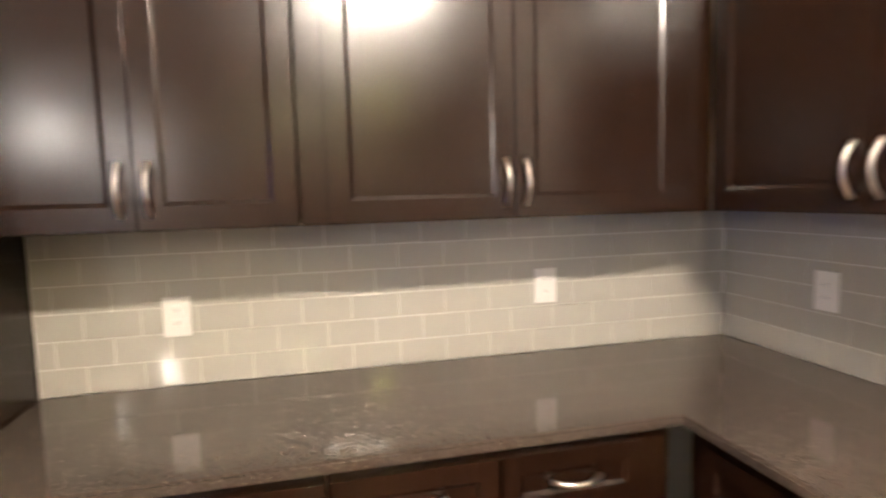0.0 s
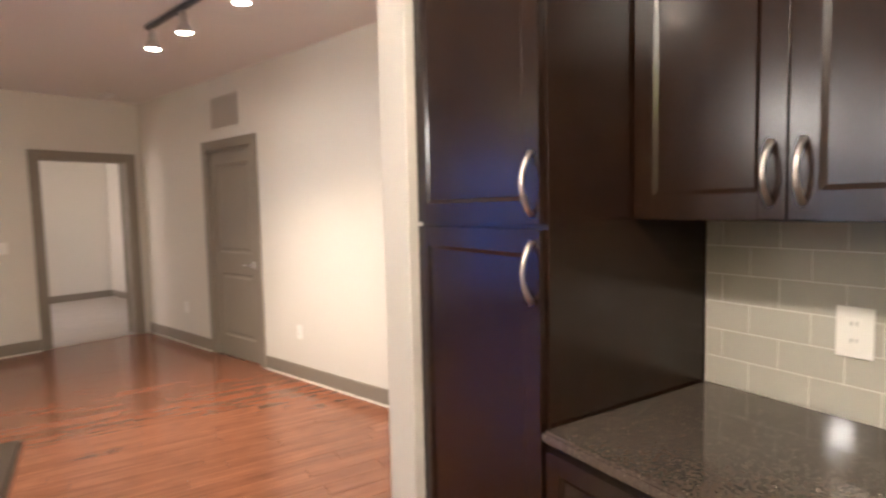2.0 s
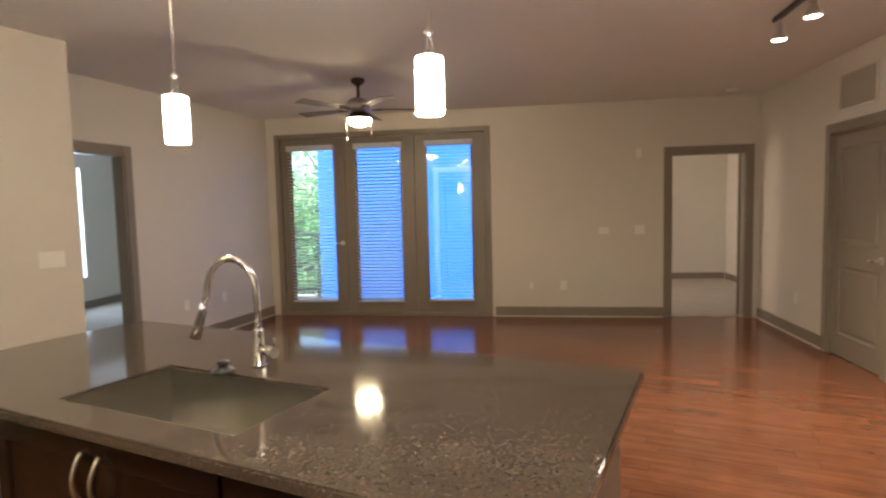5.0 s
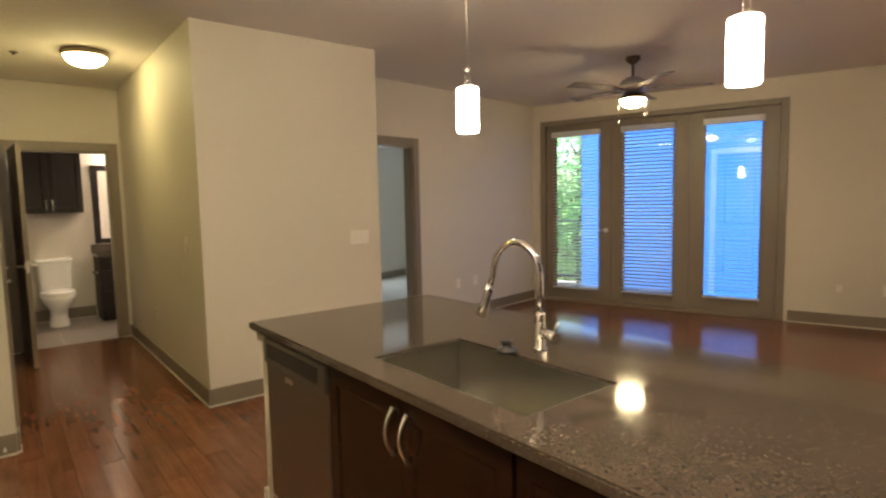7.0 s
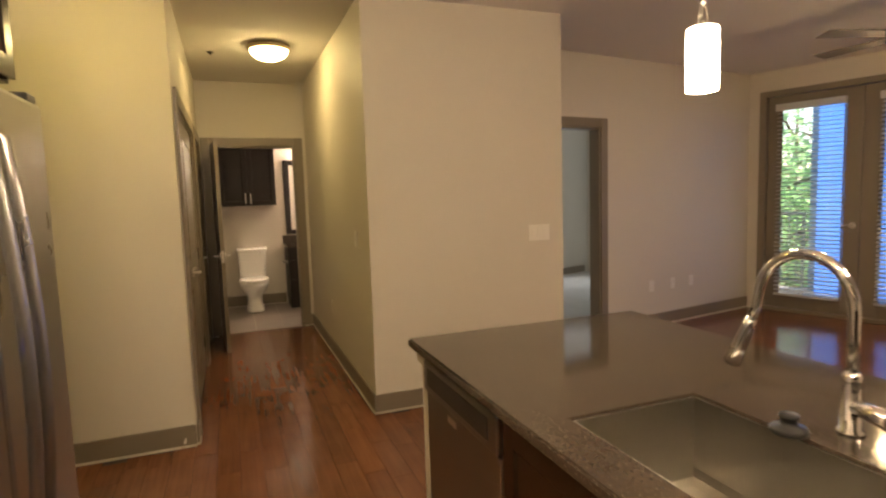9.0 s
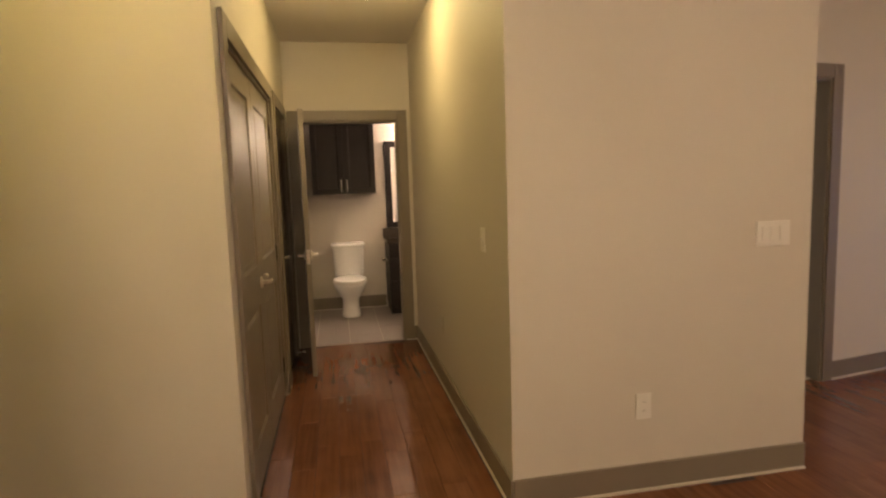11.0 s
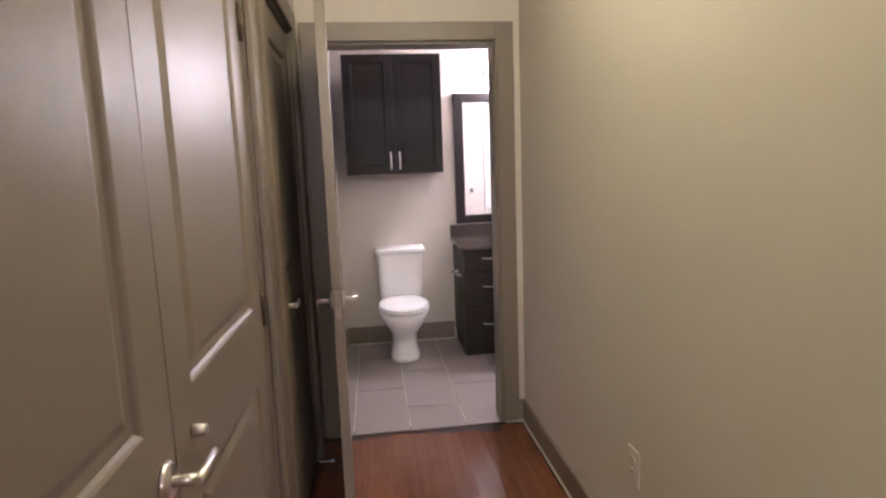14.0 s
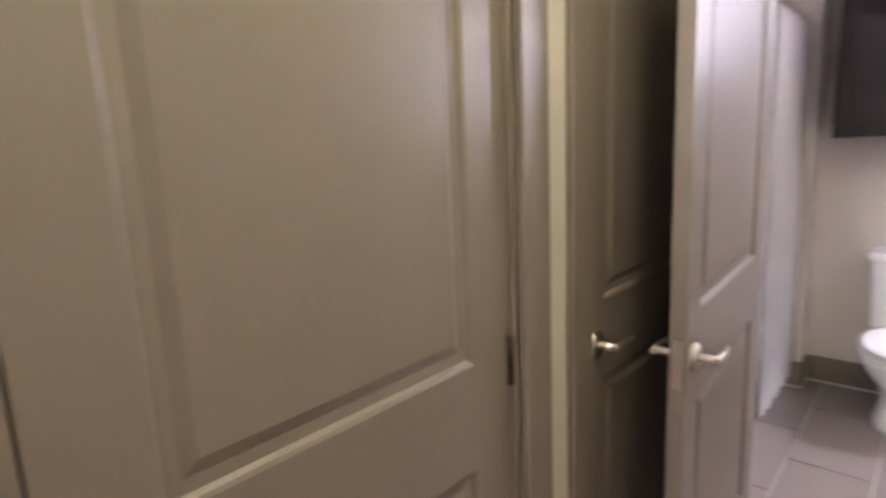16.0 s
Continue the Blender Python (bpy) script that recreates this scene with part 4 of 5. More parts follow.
# ---- refrigerator ----
fr = thing("refrigerator", pose(0.06, -1.085, 0, rz=180) @ pose(-0.91, 0, 0), "stainless steel side-by-side refrigerator with ice dispenser", "refrigerator")
part("body", boxed(0.004, 0.906, 0.07, 0.80, 0.02, 1.735, bevel=0.006), STEEL, fr)
for x0, x1, n in ((0.004, 0.42, "freezer_door"), (0.426, 0.906, "fridge_door")):
    bm = boxed(x0, x1, 0.0, 0.062, 0.06, 1.74, bevel=0.014)
    d = part(n, bm, STEEL, fr, "brushed stainless door")
    hx = 0.375 if x0 < 0.1 else 0.47
    bm = bmesh.new()
    pts = [(hx, -0.002, 1.62)] + [(hx, -0.02 - 0.045 * math.sin(math.pi * (i + 1) / 10), 1.60 - i * 0.125) for i in range(9)] + [(hx, -0.002, 0.585)]
    tube(bm, pts, 0.014, 10)
    part("bar_handle", bm, STEEL, d, "long bowed steel handle")
part("hinge_cover", boxed(0.82, 0.90, 0.01, 0.10, 1.741, 1.765, bevel=0.006), BLACKP, fr)
dp = part("dispenser", boxed(0.09, 0.32, -0.004, -0.0005, 0.83, 1.08, bevel=0.001), BLACKP, fr, "black dispenser recess")
part("dispenser_panel", boxed(0.085, 0.325, -0.010, -0.0005, 1.085, 1.225, bevel=0.003), STEEL, fr, "brushed steel control panel")
part("dispenser_tray", boxed(0.10, 0.31, -0.035, -0.0045, 0.835, 0.865, bevel=0.005), NICKEL, dp, "silver drip tray")
part("dispenser_side", boxed(0.285, 0.319, -0.012, -0.0045, 0.87, 1.078, bevel=0.003), STEEL, dp, "silver side wall")
BLUEB = glow_mat("blue_button_glow", (0.22, 0.2, 1.0), 0.7, (0.1, 0.1, 0.3))
for bx in (0.255, 0.285):
    part("button_light", boxed(bx, bx + 0.006, -0.012, -0.0102, 1.14, 1.152), BLUEB, dp, "small violet-blue light")
fc = thing("fridge_cabinet", pose(0.055, -1.16, 0, rz=180) @ pose(-0.93, 0, 0), "espresso-stained cabinet over the refrigerator", "cabinet")
part("body", boxed(0.0, 0.93, 0.0, 0.759, 1.80, 2.45), DARK, fc)
shaker(fc, 0.006, 0.463, -0.001, 1.81, 2.44, (0.42, -0.020, 1.96, 0.128))
shaker(fc, 0.467, 0.924, -0.001, 1.81, 2.44, (0.51, -0.020, 1.96, 0.128))

# ---- bathroom ----
bc = thing("bathroom_cabinet", pose(-5.72, -0.715, 0, rz=90), "black-brown wall cabinet with two doors above the toilet", "cabinet")
part("body", boxed(0.0, 0.70, 0.0, -BX - 5.72 - 0.001, 1.385, 2.225, bevel=0.002), BLACKWOOD, bc)
shaker(bc, 0.003, 0.348, -0.001, 1.388, 2.222, (0.318, -0.020, 1.48, 0.12), mat=BLACKWOOD)
shaker(bc, 0.352, 0.697, -0.001, 1.388, 2.222, (0.382, -0.020, 1.48, 0.12), mat=BLACKWOOD)
to = thing("toilet", pose(BX, -0.355, 0, rz=90), "white porcelain two-piece toilet with closed lid", "toilet")


def oval_loft(rings, segments=28):
    """Rings of (cx, cy, half width, half depth, z, squareness)."""
    bm = bmesh.new()
    made = []
    for cx, cy, a, b, z, p in rings:
        ring = []
        for i in range(segments):
            t = 2 * math.pi * i / segments
            c, s = math.cos(t), math.sin(t)
            ring.append(bm.verts.new((cx + a * math.copysign(abs(c) ** p, c), cy + b * math.copysign(abs(s) ** p, s), z)))
        made.append(ring)
    for r0, r1 in zip(made, made[1:]):
        for i in range(segments):
            j = (i + 1) % segments
            bm.faces.new((r0[i], r0[j], r1[j], r1[i])).smooth = True
    bm.faces.new(made[0][::-1])
    bm.faces.new(made[-1])
    return bm


part("pedestal", oval_loft([(0, -0.33, 0.115, 0.20, 0.001, 0.8), (0, -0.33, 0.112, 0.20, 0.03, 0.8), (0, -0.32, 0.095, 0.17, 0.12, 0.8), (0, -0.33, 0.10, 0.18, 0.20, 0.85), (0, -0.40, 0.15, 0.25, 0.29, 0.95), (0, -0.42, 0.182, 0.27, 0.36, 1), (0, -0.42, 0.186, 0.275, 0.392, 1), (0, -0.42, 0.17, 0.26, 0.396, 1)]), PORCELAIN, to)
part("seat", oval_loft([(0, -0.43, 0.183, 0.268, 0.397, 1), (0, -0.43, 0.188, 0.272, 0.405, 1), (0, -0.43, 0.186, 0.27, 0.415, 1), (0, -0.43, 0.17, 0.25, 0.417, 1)]), PLASTIC, to)
part("lid", oval_loft([(0, -0.43, 0.182, 0.266, 0.418, 1), (0, -0.43, 0.187, 0.271, 0.424, 1), (0, -0.43, 0.184, 0.268, 0.434, 1), (0, -0.43, 0.16, 0.24, 0.440, 1), (0, -0.43, 0.08, 0.12, 0.443, 1)]), PORCELAIN, to)
part("tank", oval_loft([(0, -0.12, 0.155, 0.085, 0.40, 0.45), (0, -0.12, 0.17, 0.095, 0.44, 0.4), (0, -0.12, 0.185, 0.105, 0.76, 0.35), (0, -0.12, 0.186, 0.106, 0.765, 0.35)]), PORCELAIN, to)
part("tank_lid", oval_loft([(0, -0.12, 0.19, 0.112, 0.766, 0.3), (0, -0.12, 0.197, 0.117, 0.775, 0.3), (0, -0.12, 0.197, 0.117, 0.802, 0.3), (0, -0.12, 0.185, 0.105, 0.812, 0.3)]), PORCELAIN, to)
va = thing("vanity_cabinet", pose(-5.59, 0.09, 0, rz=90), "black-brown bathroom vanity cabinet with drawers", "vanity")
part("body", boxed(0.0, 1.2, 0.0, -BX - 5.59 - 0.001, 0.085, 0.82, bevel=0.002), BLACKWOOD, va)
part("toe_kick", boxed(0.01, 1.19, 0.06, -BX - 5.59 - 0.001, 0.001, 0.084), BLACKWOOD, va)
for z0, z1 in ((0.66, 0.81), (0.40, 0.65), (0.10, 0.39)):
    d = part("drawer", boxed(0.008, 0.39, -0.02, -0.001, z0, z1, bevel=0.003), BLACKWOOD, va)
    pull(d, 0.20, -0.02, (z0 + z1) / 2 + 0.02, 0.13, False)
for x0, x1, hx in ((0.40, 0.79, 0.75), (0.80, 1.19, 0.84)):
    shaker(va, x0, x1, -0.001, 0.10, 0.81, (hx, -0.020, 0.70, 0.12), mat=BLACKWOOD)
vt = thing("bathroom_countertop", pose(-5.59, 0.09, 0, rz=90), "grey-brown stone vanity top with backsplash", "countertop")
part("slab", boxed(-0.02, 1.22, -0.03, -BX - 5.59 - 0.001, 0.8205, 0.853, bevel=0.004), GRANITE, vt)
part("backsplash", boxed(-0.02, 1.22, -BX - 5.59 - 0.022, -BX - 5.59 - 0.001, 0.8535, 0.955, bevel=0.003), GRANITE, vt)
mi = thing("mirror", pose(BX, 0.125, 0, rz=90), "wall mirror in a wide black-brown wooden frame", "mirror")
for dims in ((0.0, 0.075, 0.965, 1.995), (1.05, 1.125, 0.965, 1.995), (0.0755, 1.0495, 0.965, 1.03), (0.0755, 1.0495, 1.925, 1.995)):
    part("frame_bar", boxed(dims[0], dims[1], -0.028, -0.001, dims[2], dims[3], bevel=0.004), BLACKWOOD, mi)
part("mirror_glass", boxed(0.0755, 1.0495, -0.010, -0.004, 1.0305, 1.9245), MIRROR, mi, "silvered mirror glass")
ph = thing("paper_holder", pose(-5.75, 0.09, 0.62), "chrome toilet paper holder on the side of the vanity", "paper holder")
for dx in (-0.07, 0.07):
    bm = bmesh.new()
    lathe(bm, [(0.0, 0.0), (0.022, 0.0), (0.018, 0.012), (0.009, 0.02), (0.009, 0.055), (0.014, 0.06), (0.0, 0.066)], 14)
    bmesh.ops.transform(bm, matrix=pose(dx, -0.001, 0, rx=90), verts=bm.verts)
    part("post", bm, CHROME, ph)
bm = bmesh.new()
tube(bm, [(-0.065, -0.05, 0), (0.065, -0.05, 0)], 0.008, 10)
part("roller", bm, CHROME, ph)


tub = thing("bathtub", pose(0, 0, 0), "white bathtub with apron along the bathroom wall", "bathtub")
bm = bmesh.new()
rect = lambda i, z: [(-5.958 + i, -1.718 + i, z), (-4.645 - i, -1.718 + i, z), (-4.645 - i, -0.93 - i, z), (-5.958 + i, -0.93 - i, z)]
loops_fill(bm, [rect(0, 0.001), rect(0, 0.49), rect(0.012, 0.505), rect(0.06, 0.505), rect(0.075, 0.49), rect(0.14, 0.14), rect(0.2, 0.12)])
part("shell", bm, PORCELAIN, tub)
cu = thing("shower_curtain", pose(0, -0.885, 0), "white shower curtain drawn to the end of the rod", "curtain")
bm = bmesh.new()
cols = []
for i in range(61):
    x = -5.945 + 0.0108 * i
    y = 0.030 * math.sin(i * 0.85) + 0.008 * math.sin(i * 2.1)
    cols.append([bm.verts.new((x, y * (0.6 + 0.4 * (1 - k / 8)), 0.06 + k * 0.238)) for k in range(9)])
for a, b in zip(cols, cols[1:]):
    for k in range(8):
        bm.faces.new((a[k], b[k], b[k + 1], a[k + 1])).smooth = True
bmesh.ops.solidify(bm, geom=bm.faces[:], thickness=0.003)
part("cloth", bm, CURTAIN, cu)
rod = thing("curtain_rod", pose(0, -0.885, 1.995), "chrome shower curtain rod over the bathtub", "curtain rod")
bm = bmesh.new()
tube(bm, [(-5.959, 0, 0), (-4.625, 0, 0)], 0.012, 12)
part("bar", bm, CHROME, rod)

bd = thing("door_10", pose(HE - T - 0.001, 1.42, 0.008, rz=-90) @ pose(0, -0.037, 0), "closed white two-panel closet door in the bathroom", "door", kind="structure")
part("leaf", panel_leaf(0.76, 2.0, 0.034), BATHDOOR, bd)
lever(bd, 0.70, 0.0, 0.965, -1, -1)
hk = thing("robe_hook", pose(HE - T - 0.001, 0.52, 1.17, rz=-90), "chrome robe hook on the bathroom wall", "hook")
bm = bmesh.new()
lathe(bm, [(0.0, 0.0), (0.020, 0.0), (0.018, 0.008), (0.0, 0.010)], 16)
bmesh.ops.transform(bm, matrix=pose(0, -0.001, 0, rx=90), verts=bm.verts)
part("rose", bm, CHROME, hk)
bm = bmesh.new()
tube(bm, [(0, -0.008, 0), (0, -0.045, -0.008), (0.0, -0.058, 0.004), (0.0, -0.060, 0.022)], 0.007, 10)
part("arm", bm, CHROME, hk)

# ---- switches, outlets and small fixtures ----
def plate(m, w, h, label, category, kind="outlet", gangs=1, group="", mat=None):
    """Wall plate on the face of a wall: local x along it, -y out of it, z up, centred."""
    p = thing("light_switch" if kind in ("switch", "toggle") else "wall_outlet" if kind == "outlet" else "wall_plate", m, label, category, group)
    part("cover", boxed(-w / 2, w / 2, -0.007, -0.0005, -h / 2, h / 2, bevel=0.002), mat or PLASTIC, p)
    for g in range(gangs):
        x = (g - (gangs - 1) / 2) * 0.046
        if kind == "switch":
            part("rocker", boxed(x - 0.016, x + 0.016, -0.012, -0.0072, -0.033, 0.033, bevel=0.002), PLASTIC, p)
        elif kind == "toggle":
            part("toggle", boxed(x - 0.005, x + 0.005, -0.017, -0.0072, -0.004, 0.012, bevel=0.0015), PLASTIC, p)
            for z in (-0.03, 0.03):
                part("screw", boxed(x - 0.003, x + 0.003, -0.0082, -0.0072, z - 0.003, z + 0.003, bevel=0.0008), NICKEL, p)
        elif kind == "outlet":
            for z in (-0.02, 0.02):
                r = part("receptacle", boxed(x - 0.016, x + 0.016, -0.0095, -0.0072, z - 0.014, z + 0.014, bevel=0.001), mat or PLASTIC, p)
                for sx in (-0.006, 0.006):
                    part("slot", boxed(x + sx - 0.001, x + sx + 0.001, -0.0099, -0.0096, z - 0.004, z + 0.006), SLOT, r)
    return p


plate(pose(KE - 0.009, -0.009, 1.126, rz=-90), 0.078, 0.12, "white wall outlet on the tile backsplash", "outlet", group="backsplash outlets")
plate(pose(KE - 0.009, -1.19, 1.146, rz=-90), 0.078, 0.12, "white wall outlet on the tile backsplash", "outlet", group="backsplash outlets")
plate(pose(3.694, KS + 0.009, 1.146, rz=180), 0.078, 0.12, "white wall outlet on the tile backsplash", "outlet", group="backsplash outlets")
plate(pose(BF, 1.505, 1.155, rz=90), 0.175, 0.115, "white triple light switch on the wall block", "light switch", "switch", 3)
plate(pose(BF, 0.86, 0.40, rz=90), 0.075, 0.12, "white wall outlet on the wall block", "outlet")
plate(pose(-1.98, HR, 1.154, rz=0), 0.072, 0.118, "white toggle light switch on the hall wall", "light switch", "toggle")
plate(pose(-3.185, HR, 0.452, rz=0), 0.072, 0.118, "wall outlet painted over in the wall colour", "outlet", mat=WALL)
plate(liv(2.305, VF, 0.41), 0.05, 0.08, "small white wall outlet on the far wall", "outlet")
plate(liv(2.717, VF, 0.41), 0.075, 0.118, "white wall outlet on the living room wall", "outlet")
plate(liv(3.66, VF, 1.115), 0.12, 0.118, "white double light switch beside the bedroom door", "light switch", "switch", 2)
plate(liv(3.22, VF, 1.11), 0.12, 0.085, "white thermostat on the far wall", "thermostat", "plain")
plate(liv(3.647, VF, 2.07), 0.06, 0.11, "small white sensor high on the wall", "sensor", "plain")
plate(liv(UR, 2.65, 0.41, -90), 0.075, 0.118, "white wall outlet on the living room wall", "outlet")
plate(liv(UR, 4.75, 0.41, -90), 0.075, 0.118, "white wall outlet on the living room wall", "outlet")
for v in (1.905, 2.235, 2.54):
    plate(M_LW @ pose(v, 0, 0.43), 0.07, 0.115, "white wall outlet on the living room wall", "outlet")
plate(liv(4.55, 9.35, 0.40), 0.07, 0.115, "white wall outlet in the bedroom", "outlet")
vg = thing("air_vent", liv(UR, 3.72, 2.385, -90), "painted louvred air return grille above the closet door", "vent")
part("backing", boxed(-0.27, 0.27, -0.004, -0.0008, -0.15, 0.15), TRIM, vg)
for dims in ((-0.29, -0.262, -0.17, 0.17), (0.262, 0.29, -0.17, 0.17), (-0.2615, 0.2615, -0.17, -0.145), (-0.2615, 0.2615, 0.145, 0.17)):
    part("frame_bar", boxed(dims[0], dims[1], -0.014, -0.0045, dims[2], dims[3], bevel=0.002), WALL, vg)
for i in range(16):
    bm = boxed(-0.261, 0.261, -0.010, 0.0, -0.0015, 0.0015)
    bmesh.ops.transform(bm, matrix=pose(0, -0.005, -0.136 + i * 0.018, rx=-35), verts=bm.verts)
    part("slat", bm, WALL, vg)
sm = thing("smoke_detector", liv(4.6, 5.35, H), "round white smoke detector on the ceiling", "smoke detector")
bm = bmesh.new()
lathe(bm, [(0.0, -0.001), (0.065, -0.001), (0.065, -0.02), (0.05, -0.035), (0.0, -0.038)], 24)
part("cover", bm, PLASTIC, sm)

sp = thing("sprinkler_head", pose(-3.26, -0.67, H), "small white fire sprinkler cover on the hall ceiling", "sprinkler")
bm = bmesh.new()
lathe(bm, [(0.0, -0.001), (0.030, -0.001), (0.030, -0.005), (0.012, -0.008), (0.011, -0.022), (0.0, -0.023)], 20)
part("cover", bm, SLOT, sp)

# ---- outside ----
solid("ground", boxed(-400, 400, -400, 400, -3.4, -3.2), GRASS, label="grassy ground below the balcony reaching the horizon", category="ground")
solid("balcony_floor", boxed(-2.6, 3.4, VF + T + 0.001, 7.7, -0.2, -0.02), CONCRETE, LIV, "concrete balcony floor", "balcony")
# soffit depth is set to keep the sun off the glazed doors
solid("balcony_ceiling", boxed(-2.6, 3.0, VF + T + 0.001, 6.5, 2.62, 2.70), RENDER_EXT, LIV, "balcony soffit, blue daylight put into its colour", "ceiling")
solid("balcony_wall_back", boxed(-1.22, 2.6, 7.45, 7.65, -0.02, 2.62), RENDER_EXT, LIV, "outer wall of the balcony, blue daylight put into its colour", "wall")
cd = thing("door_8", liv(1.15, 7.45), "pale balcony storage door", "door", kind="structure")
part("casing_side", boxed(-0.40, -0.32, -0.03, -0.001, -0.02, 2.10), PLASTIC, cd)
part("casing_side", boxed(0.32, 0.40, -0.03, -0.001, -0.02, 2.10), PLASTIC, cd)
part("casing_head", boxed(-0.3195, 0.3195, -0.03, -0.001, 2.02, 2.10), PLASTIC, cd)
bm = panel_leaf(0.636, 2.03, 0.02)
bmesh.ops.translate(bm, vec=(-0.318, -0.022, -0.015), verts=bm.verts)
part("leaf", bm, RENDER_EXT, cd)
rl = thing("balcony_railing", liv(-2.6, 7.55), "dark metal balcony railing with upright bars", "railing")
part("top_rail", boxed(-0.02, 1.32, -0.025, 0.025, 1.02, 1.06, bevel=0.004), RAILM, rl)
part("bottom_rail", boxed(0.0405, 1.2595, -0.015, 0.015, 0.08, 0.11), RAILM, rl)
for px in (0.0, 1.26):
    part("post", boxed(px, px + 0.04, -0.02, 0.02, -0.0195, 1.0195, bevel=0.003), RAILM, rl)
for i in range(12):
    part("baluster", boxed(0.09 + i * 0.1, 0.106 + i * 0.1, -0.008, 0.008, 0.111, 1.019), RAILM, rl)


def tree(m, height, seed):
    rng = random.Random(seed)
    t = thing("tree", m, "leafy green tree beyond the balcony", "tree", "trees outside")
    bm = bmesh.new()
    tube(bm, [(0, 0, 0), (0.1, 0.05, height * 0.3), (-0.05, 0.1, height * 0.6), (0.05, 0, height * 0.95)], 0.2, 8, radii=[0.22, 0.17, 0.11, 0.03])
    ends = []
    for i in range(14):
        z = height * (0.3 + 0.6 * i / 14)
        a = rng.uniform(0, 6.28)
        r = height * 0.32 * (1.1 - abs(z / height - 0.55))
        e = Vector((r * math.cos(a), r * math.sin(a), z + height * 0.1))
        tube(bm, [(0, 0, z - 0.3), e * 0.5 + Vector((0, 0, z * 0.5)), e], 0.05, 5, radii=[0.07, 0.04, 0.012])
        ends.append(e)
    part("trunk", bm, BARK, t)
    verts, faces = [], []
    for e in ends:
        for k in range(300):
            c = e * rng.uniform(0.55, 1.08) + Vector([rng.gauss(0, 0.5) for _ in range(3)])
            c.z = max(c.z, e.z - 1.2)
            s = rng.uniform(0.06, 0.13)
            a, b = Vector([rng.gauss(0, 1) for _ in range(3)]).normalized() * s, Vector([rng.gauss(0, 1) for _ in range(3)]).normalized() * s * 0.5
            i0 = len(verts)
            verts += [c - a, c + b, c + a, c - b]
            faces.append((i0, i0 + 1, i0 + 2, i0 + 3))
    me = bpy.data.meshes.new("crown")
    me.from_pydata([tuple(v) for v in verts], [], faces)
    me.materials.append(LEAF)
    ob = new("crown", me)
    ob.parent = t


for i, (u, v, h) in enumerate(((-4.1, 12.6, 6.0), (-6.6, 14.5, 6.8), (-3.0, 15.5, 6.4), (-5.4, 18.5, 7.2), (-8.4, 11.0, 6.4))):
    tree(liv(u, v, -3.2, 40 * i), h, i + 3)

# ---- pieces: backsplash tiles, bathroom tiles, floor planks ----
TH, TW, TG = 0.08, 0.154, 0.0025


def tiled(name, m, length, z0, z1, label):
    back = solid(name, boxed(0.0, length, -0.004, -0.0005, z0, z1), GROUT, m, label, "backsplash")
    meshes = {}
    row, z = 0, z0 + 0.001
    while z < z1 - 0.01:
        h = min(TH - TG, z1 - z - 0.001)
        x = -(TW / 2 if row % 2 else 0.0) - 0.028
        while x < length:
            a, b = max(x, 0.001), min(x + TW - TG, length - 0.001)
            if b - a > 0.008:
                key = (round(b - a, 4), round(h, 4))
                if key not in meshes:
                    meshes[key] = finish("tile", boxed(-key[0] / 2, key[0] / 2, -0.0062, -0.002, 0.0, h, bevel=0.0008), SUBWAY)
                t = new("tile", meshes[key])
                t.parent = back
                t.matrix_local = pose((a + b) / 2, 0, z, rz=random.uniform(-0.12, 0.12))
            x += TW
        z += TH
        row += 1
    return back


tiled("backsplash_east", pose(KE, 0.369, 0, rz=-90), 0.369 - KS, 0.9145, 1.394, "glossy grey-beige glass subway tile backsplash")
tiled("backsplash_south", pose(KE - 0.01, KS, 0, rz=180), KE - 0.01 - 2.35, 0.9145, 1.394, "glossy grey-beige glass subway tile backsplash")

bath_floor = bpy.data.objects["floor_bathroom"]
me = finish("tile", boxed(-0.303, 0.303, -0.1535, 0.1535, -0.006, 0.001, bevel=0.0015), TILEF)
for j in range(-5, 7):
    y = -0.555 + 0.311 * j
    for i in range(4):
        x = -4.50 - 0.31 - 0.61 * i + (0.305 if j % 2 else 0.0)
        if x + 0.303 > -4.50:
            w = -4.503 - (x - 0.303)
            if w < 0.05:
                continue
            t = new("tile", finish("tile", boxed(-w / 2, w / 2, -0.1535, 0.1535, -0.006, 0.001, bevel=0.0015), TILEF))
            t.parent = bath_floor
            t.matrix_local = pose(x - 0.303 + w / 2, y, 0)
            continue
        if x < -6.4 or y < -1.9 or y > 2.0:
            continue
        t = new("tile", me)
        t.parent = bath_floor
        t.matrix_local = pose(x, y, 0)

# cherry planks run along the hall; those beside the walk are single boards
wood_floor = bpy.data.objects["floor"]
rng = random.Random(5)
PW = 0.121
board_meshes = {}
near_count = 0
far_bm_v, far_bm_f = [], []


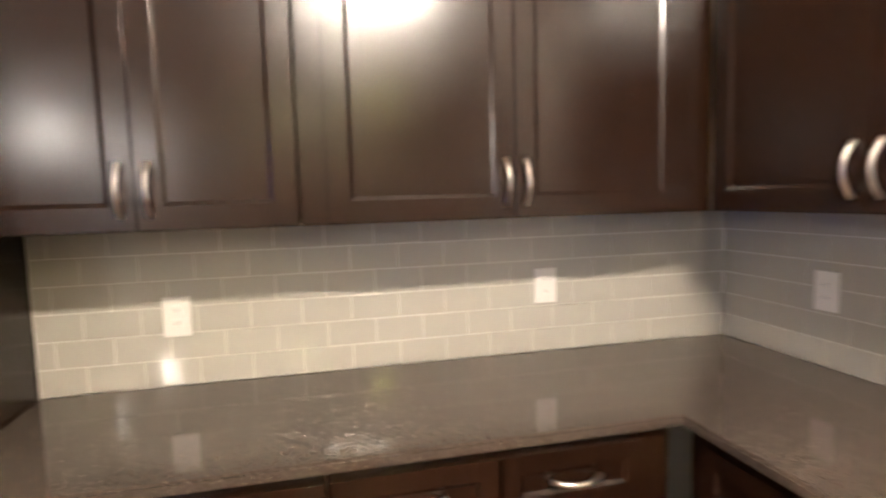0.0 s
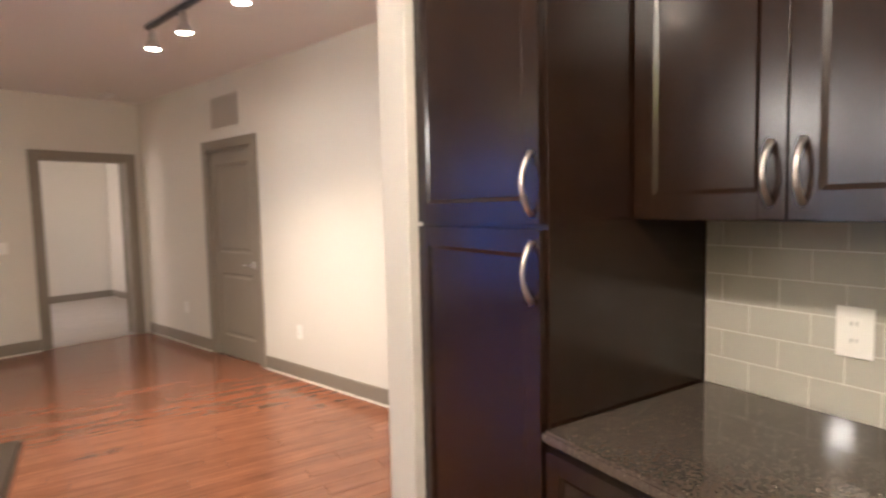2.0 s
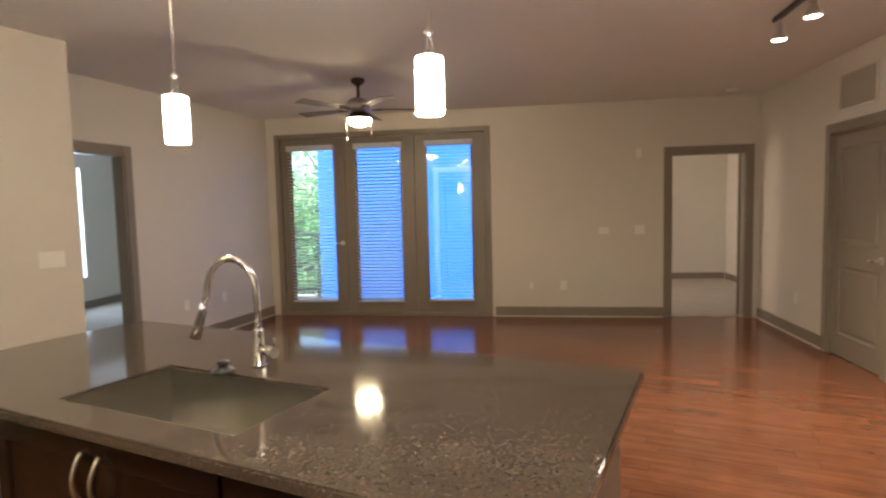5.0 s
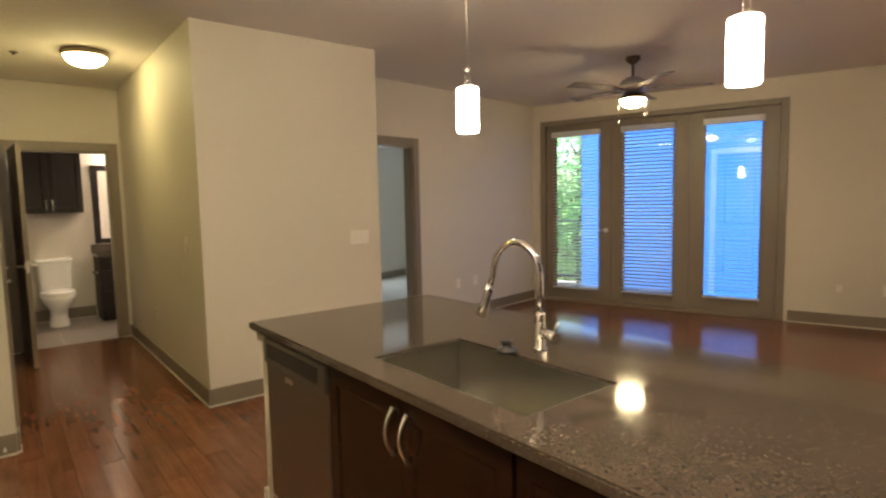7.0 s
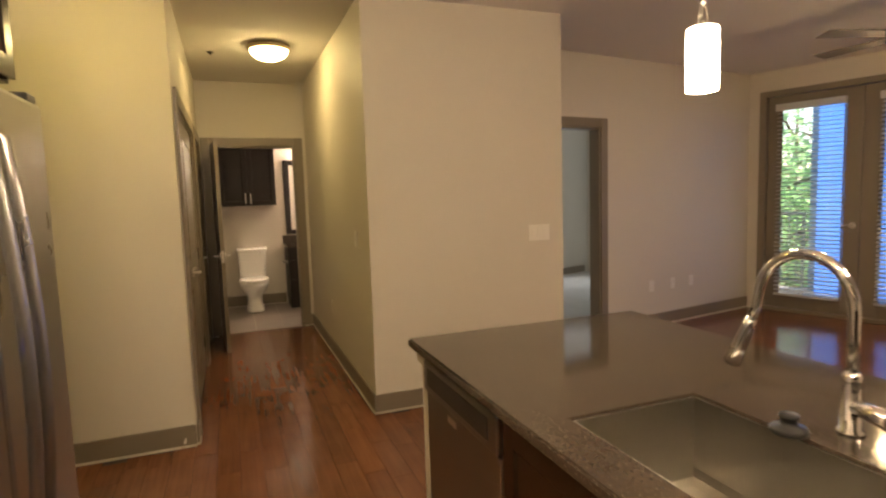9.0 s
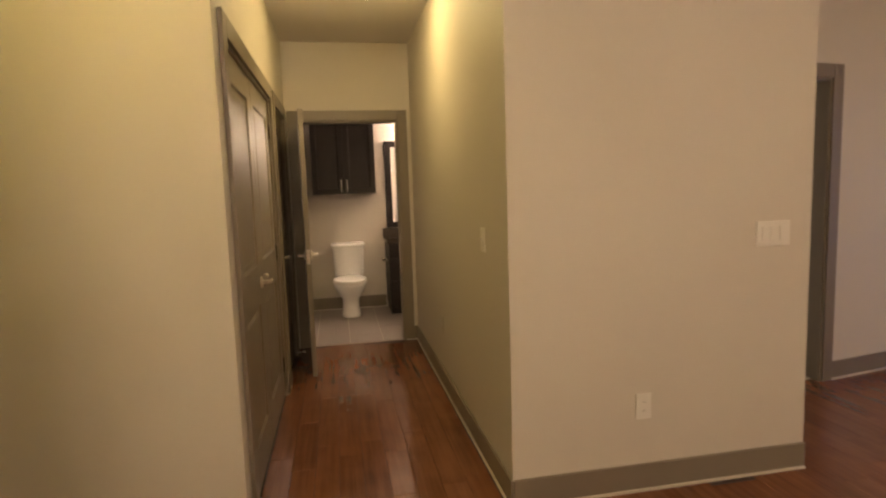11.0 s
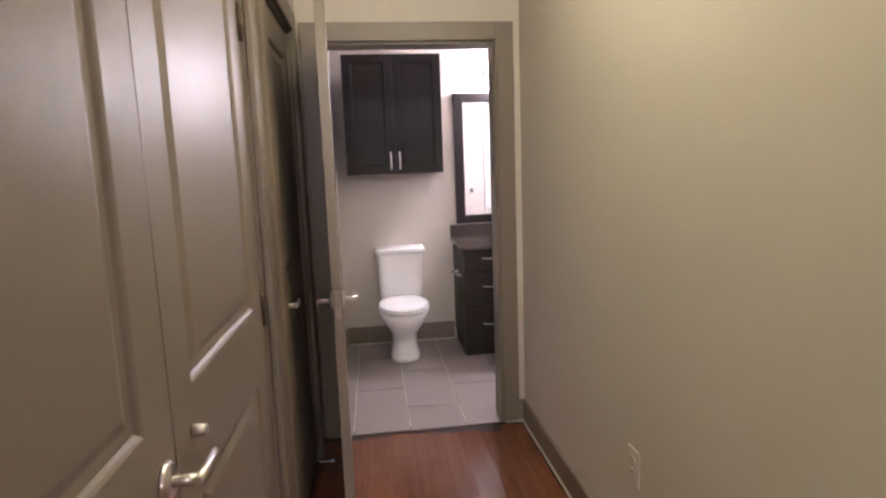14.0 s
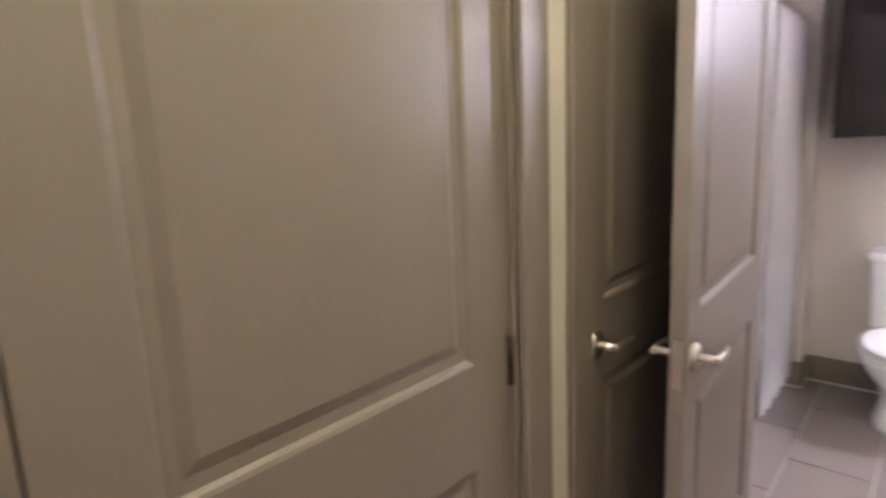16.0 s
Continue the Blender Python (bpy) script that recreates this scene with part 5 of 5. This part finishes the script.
def inside(x, y):
    """Whether the wooden floor reaches this place."""
    if x < HE + 0.004:
        return False
    if x < KW and y < HL - 0.02:
        return -3.33 < x < -1.7 and y > HL - 0.05
    if x < BF and not (HL - 0.8 < y < HR + 0.02):
        u, v = x * math.cos(radians(TURN)) + y * math.sin(radians(TURN)), -x * math.sin(radians(TURN)) + y * math.cos(radians(TURN))
        return x > -2.36 - 0.157 * (y - 1.6) - 0.06 and y > 1.6 and v < VF + 0.06
    u, v = x * math.cos(radians(TURN)) + y * math.sin(radians(TURN)), -x * math.sin(radians(TURN)) + y * math.cos(radians(TURN))
    if y < 1.05 and x > KE + 0.03:
        return False
    return u < UR + 0.06 and v < VF + 0.06 and (y > KS or x < 0.05 and y > -3.9) and x < 5.4


y = -3.9
while y < 7.4:
    x = -4.497 - rng.uniform(0, 0.9) if y < 1.6 else -3.6 - rng.uniform(0, 0.9)
    while x < 5.3:
        n = rng.choice((0.45, 0.6, 0.75, 0.9, 1.05, 1.2))
        a, b = x, x + n
        if x < -4.497:
            a = -4.497
        cx, cy = (a + b) / 2, y + PW / 2
        ok = [inside(a + (b - a) * k / 6, cy) for k in range(7)]
        if any(ok) and b - a > 0.05:
            if not all(ok):
                ks = [k for k in range(7) if ok[k]]
                a, b = a + (b - a) * max(0, ks[0] - 0.5) / 6, a + (b - a) * min(6, ks[-1] + 0.5) / 6
                a = max(a, -4.497)
            L, zz = b - a - 0.0015, rng.uniform(-0.0006, 0.0004)
            near = (HL - 0.1 < cy < HR + 0.1 and -4.6 < cx < 0.2) or (2.2 < cx < 4.4 and 0.6 < cy < 4.2)
            if near and near_count < 300:
                near_count += 1
                key = round(L, 3)
                if key not in board_meshes:
                    board_meshes[key] = finish("plank", boxed(-key / 2, key / 2, -PW / 2 + 0.0006, PW / 2 - 0.0006, -0.008, 0.0, bevel=0.0008), FLOORW)
                t = new("plank", board_meshes[key])
                t.parent = wood_floor
                t.matrix_local = pose((a + b) / 2, cy, zz)
            else:
                i0, hw, hl = len(far_bm_v), PW / 2 - 0.0006, L / 2
                mx = (a + b) / 2
                far_bm_v += [(mx + sx * hl, cy + sy * hw, z) for z in (-0.008, zz) for sx, sy in ((-1, -1), (1, -1), (1, 1), (-1, 1))]
                far_bm_f += [tuple(i0 + k for k in f) for f in ((4, 5, 6, 7), (0, 1, 5, 4), (1, 2, 6, 5), (2, 3, 7, 6), (3, 0, 4, 7))]
        x += n
    y += PW
me = bpy.data.meshes.new("plank_field")
me.from_pydata(far_bm_v, [], far_bm_f)
me.materials.append(FLOORJ)
field = tagged(new("plank_field", me), kind="stuff")
field.parent = wood_floor
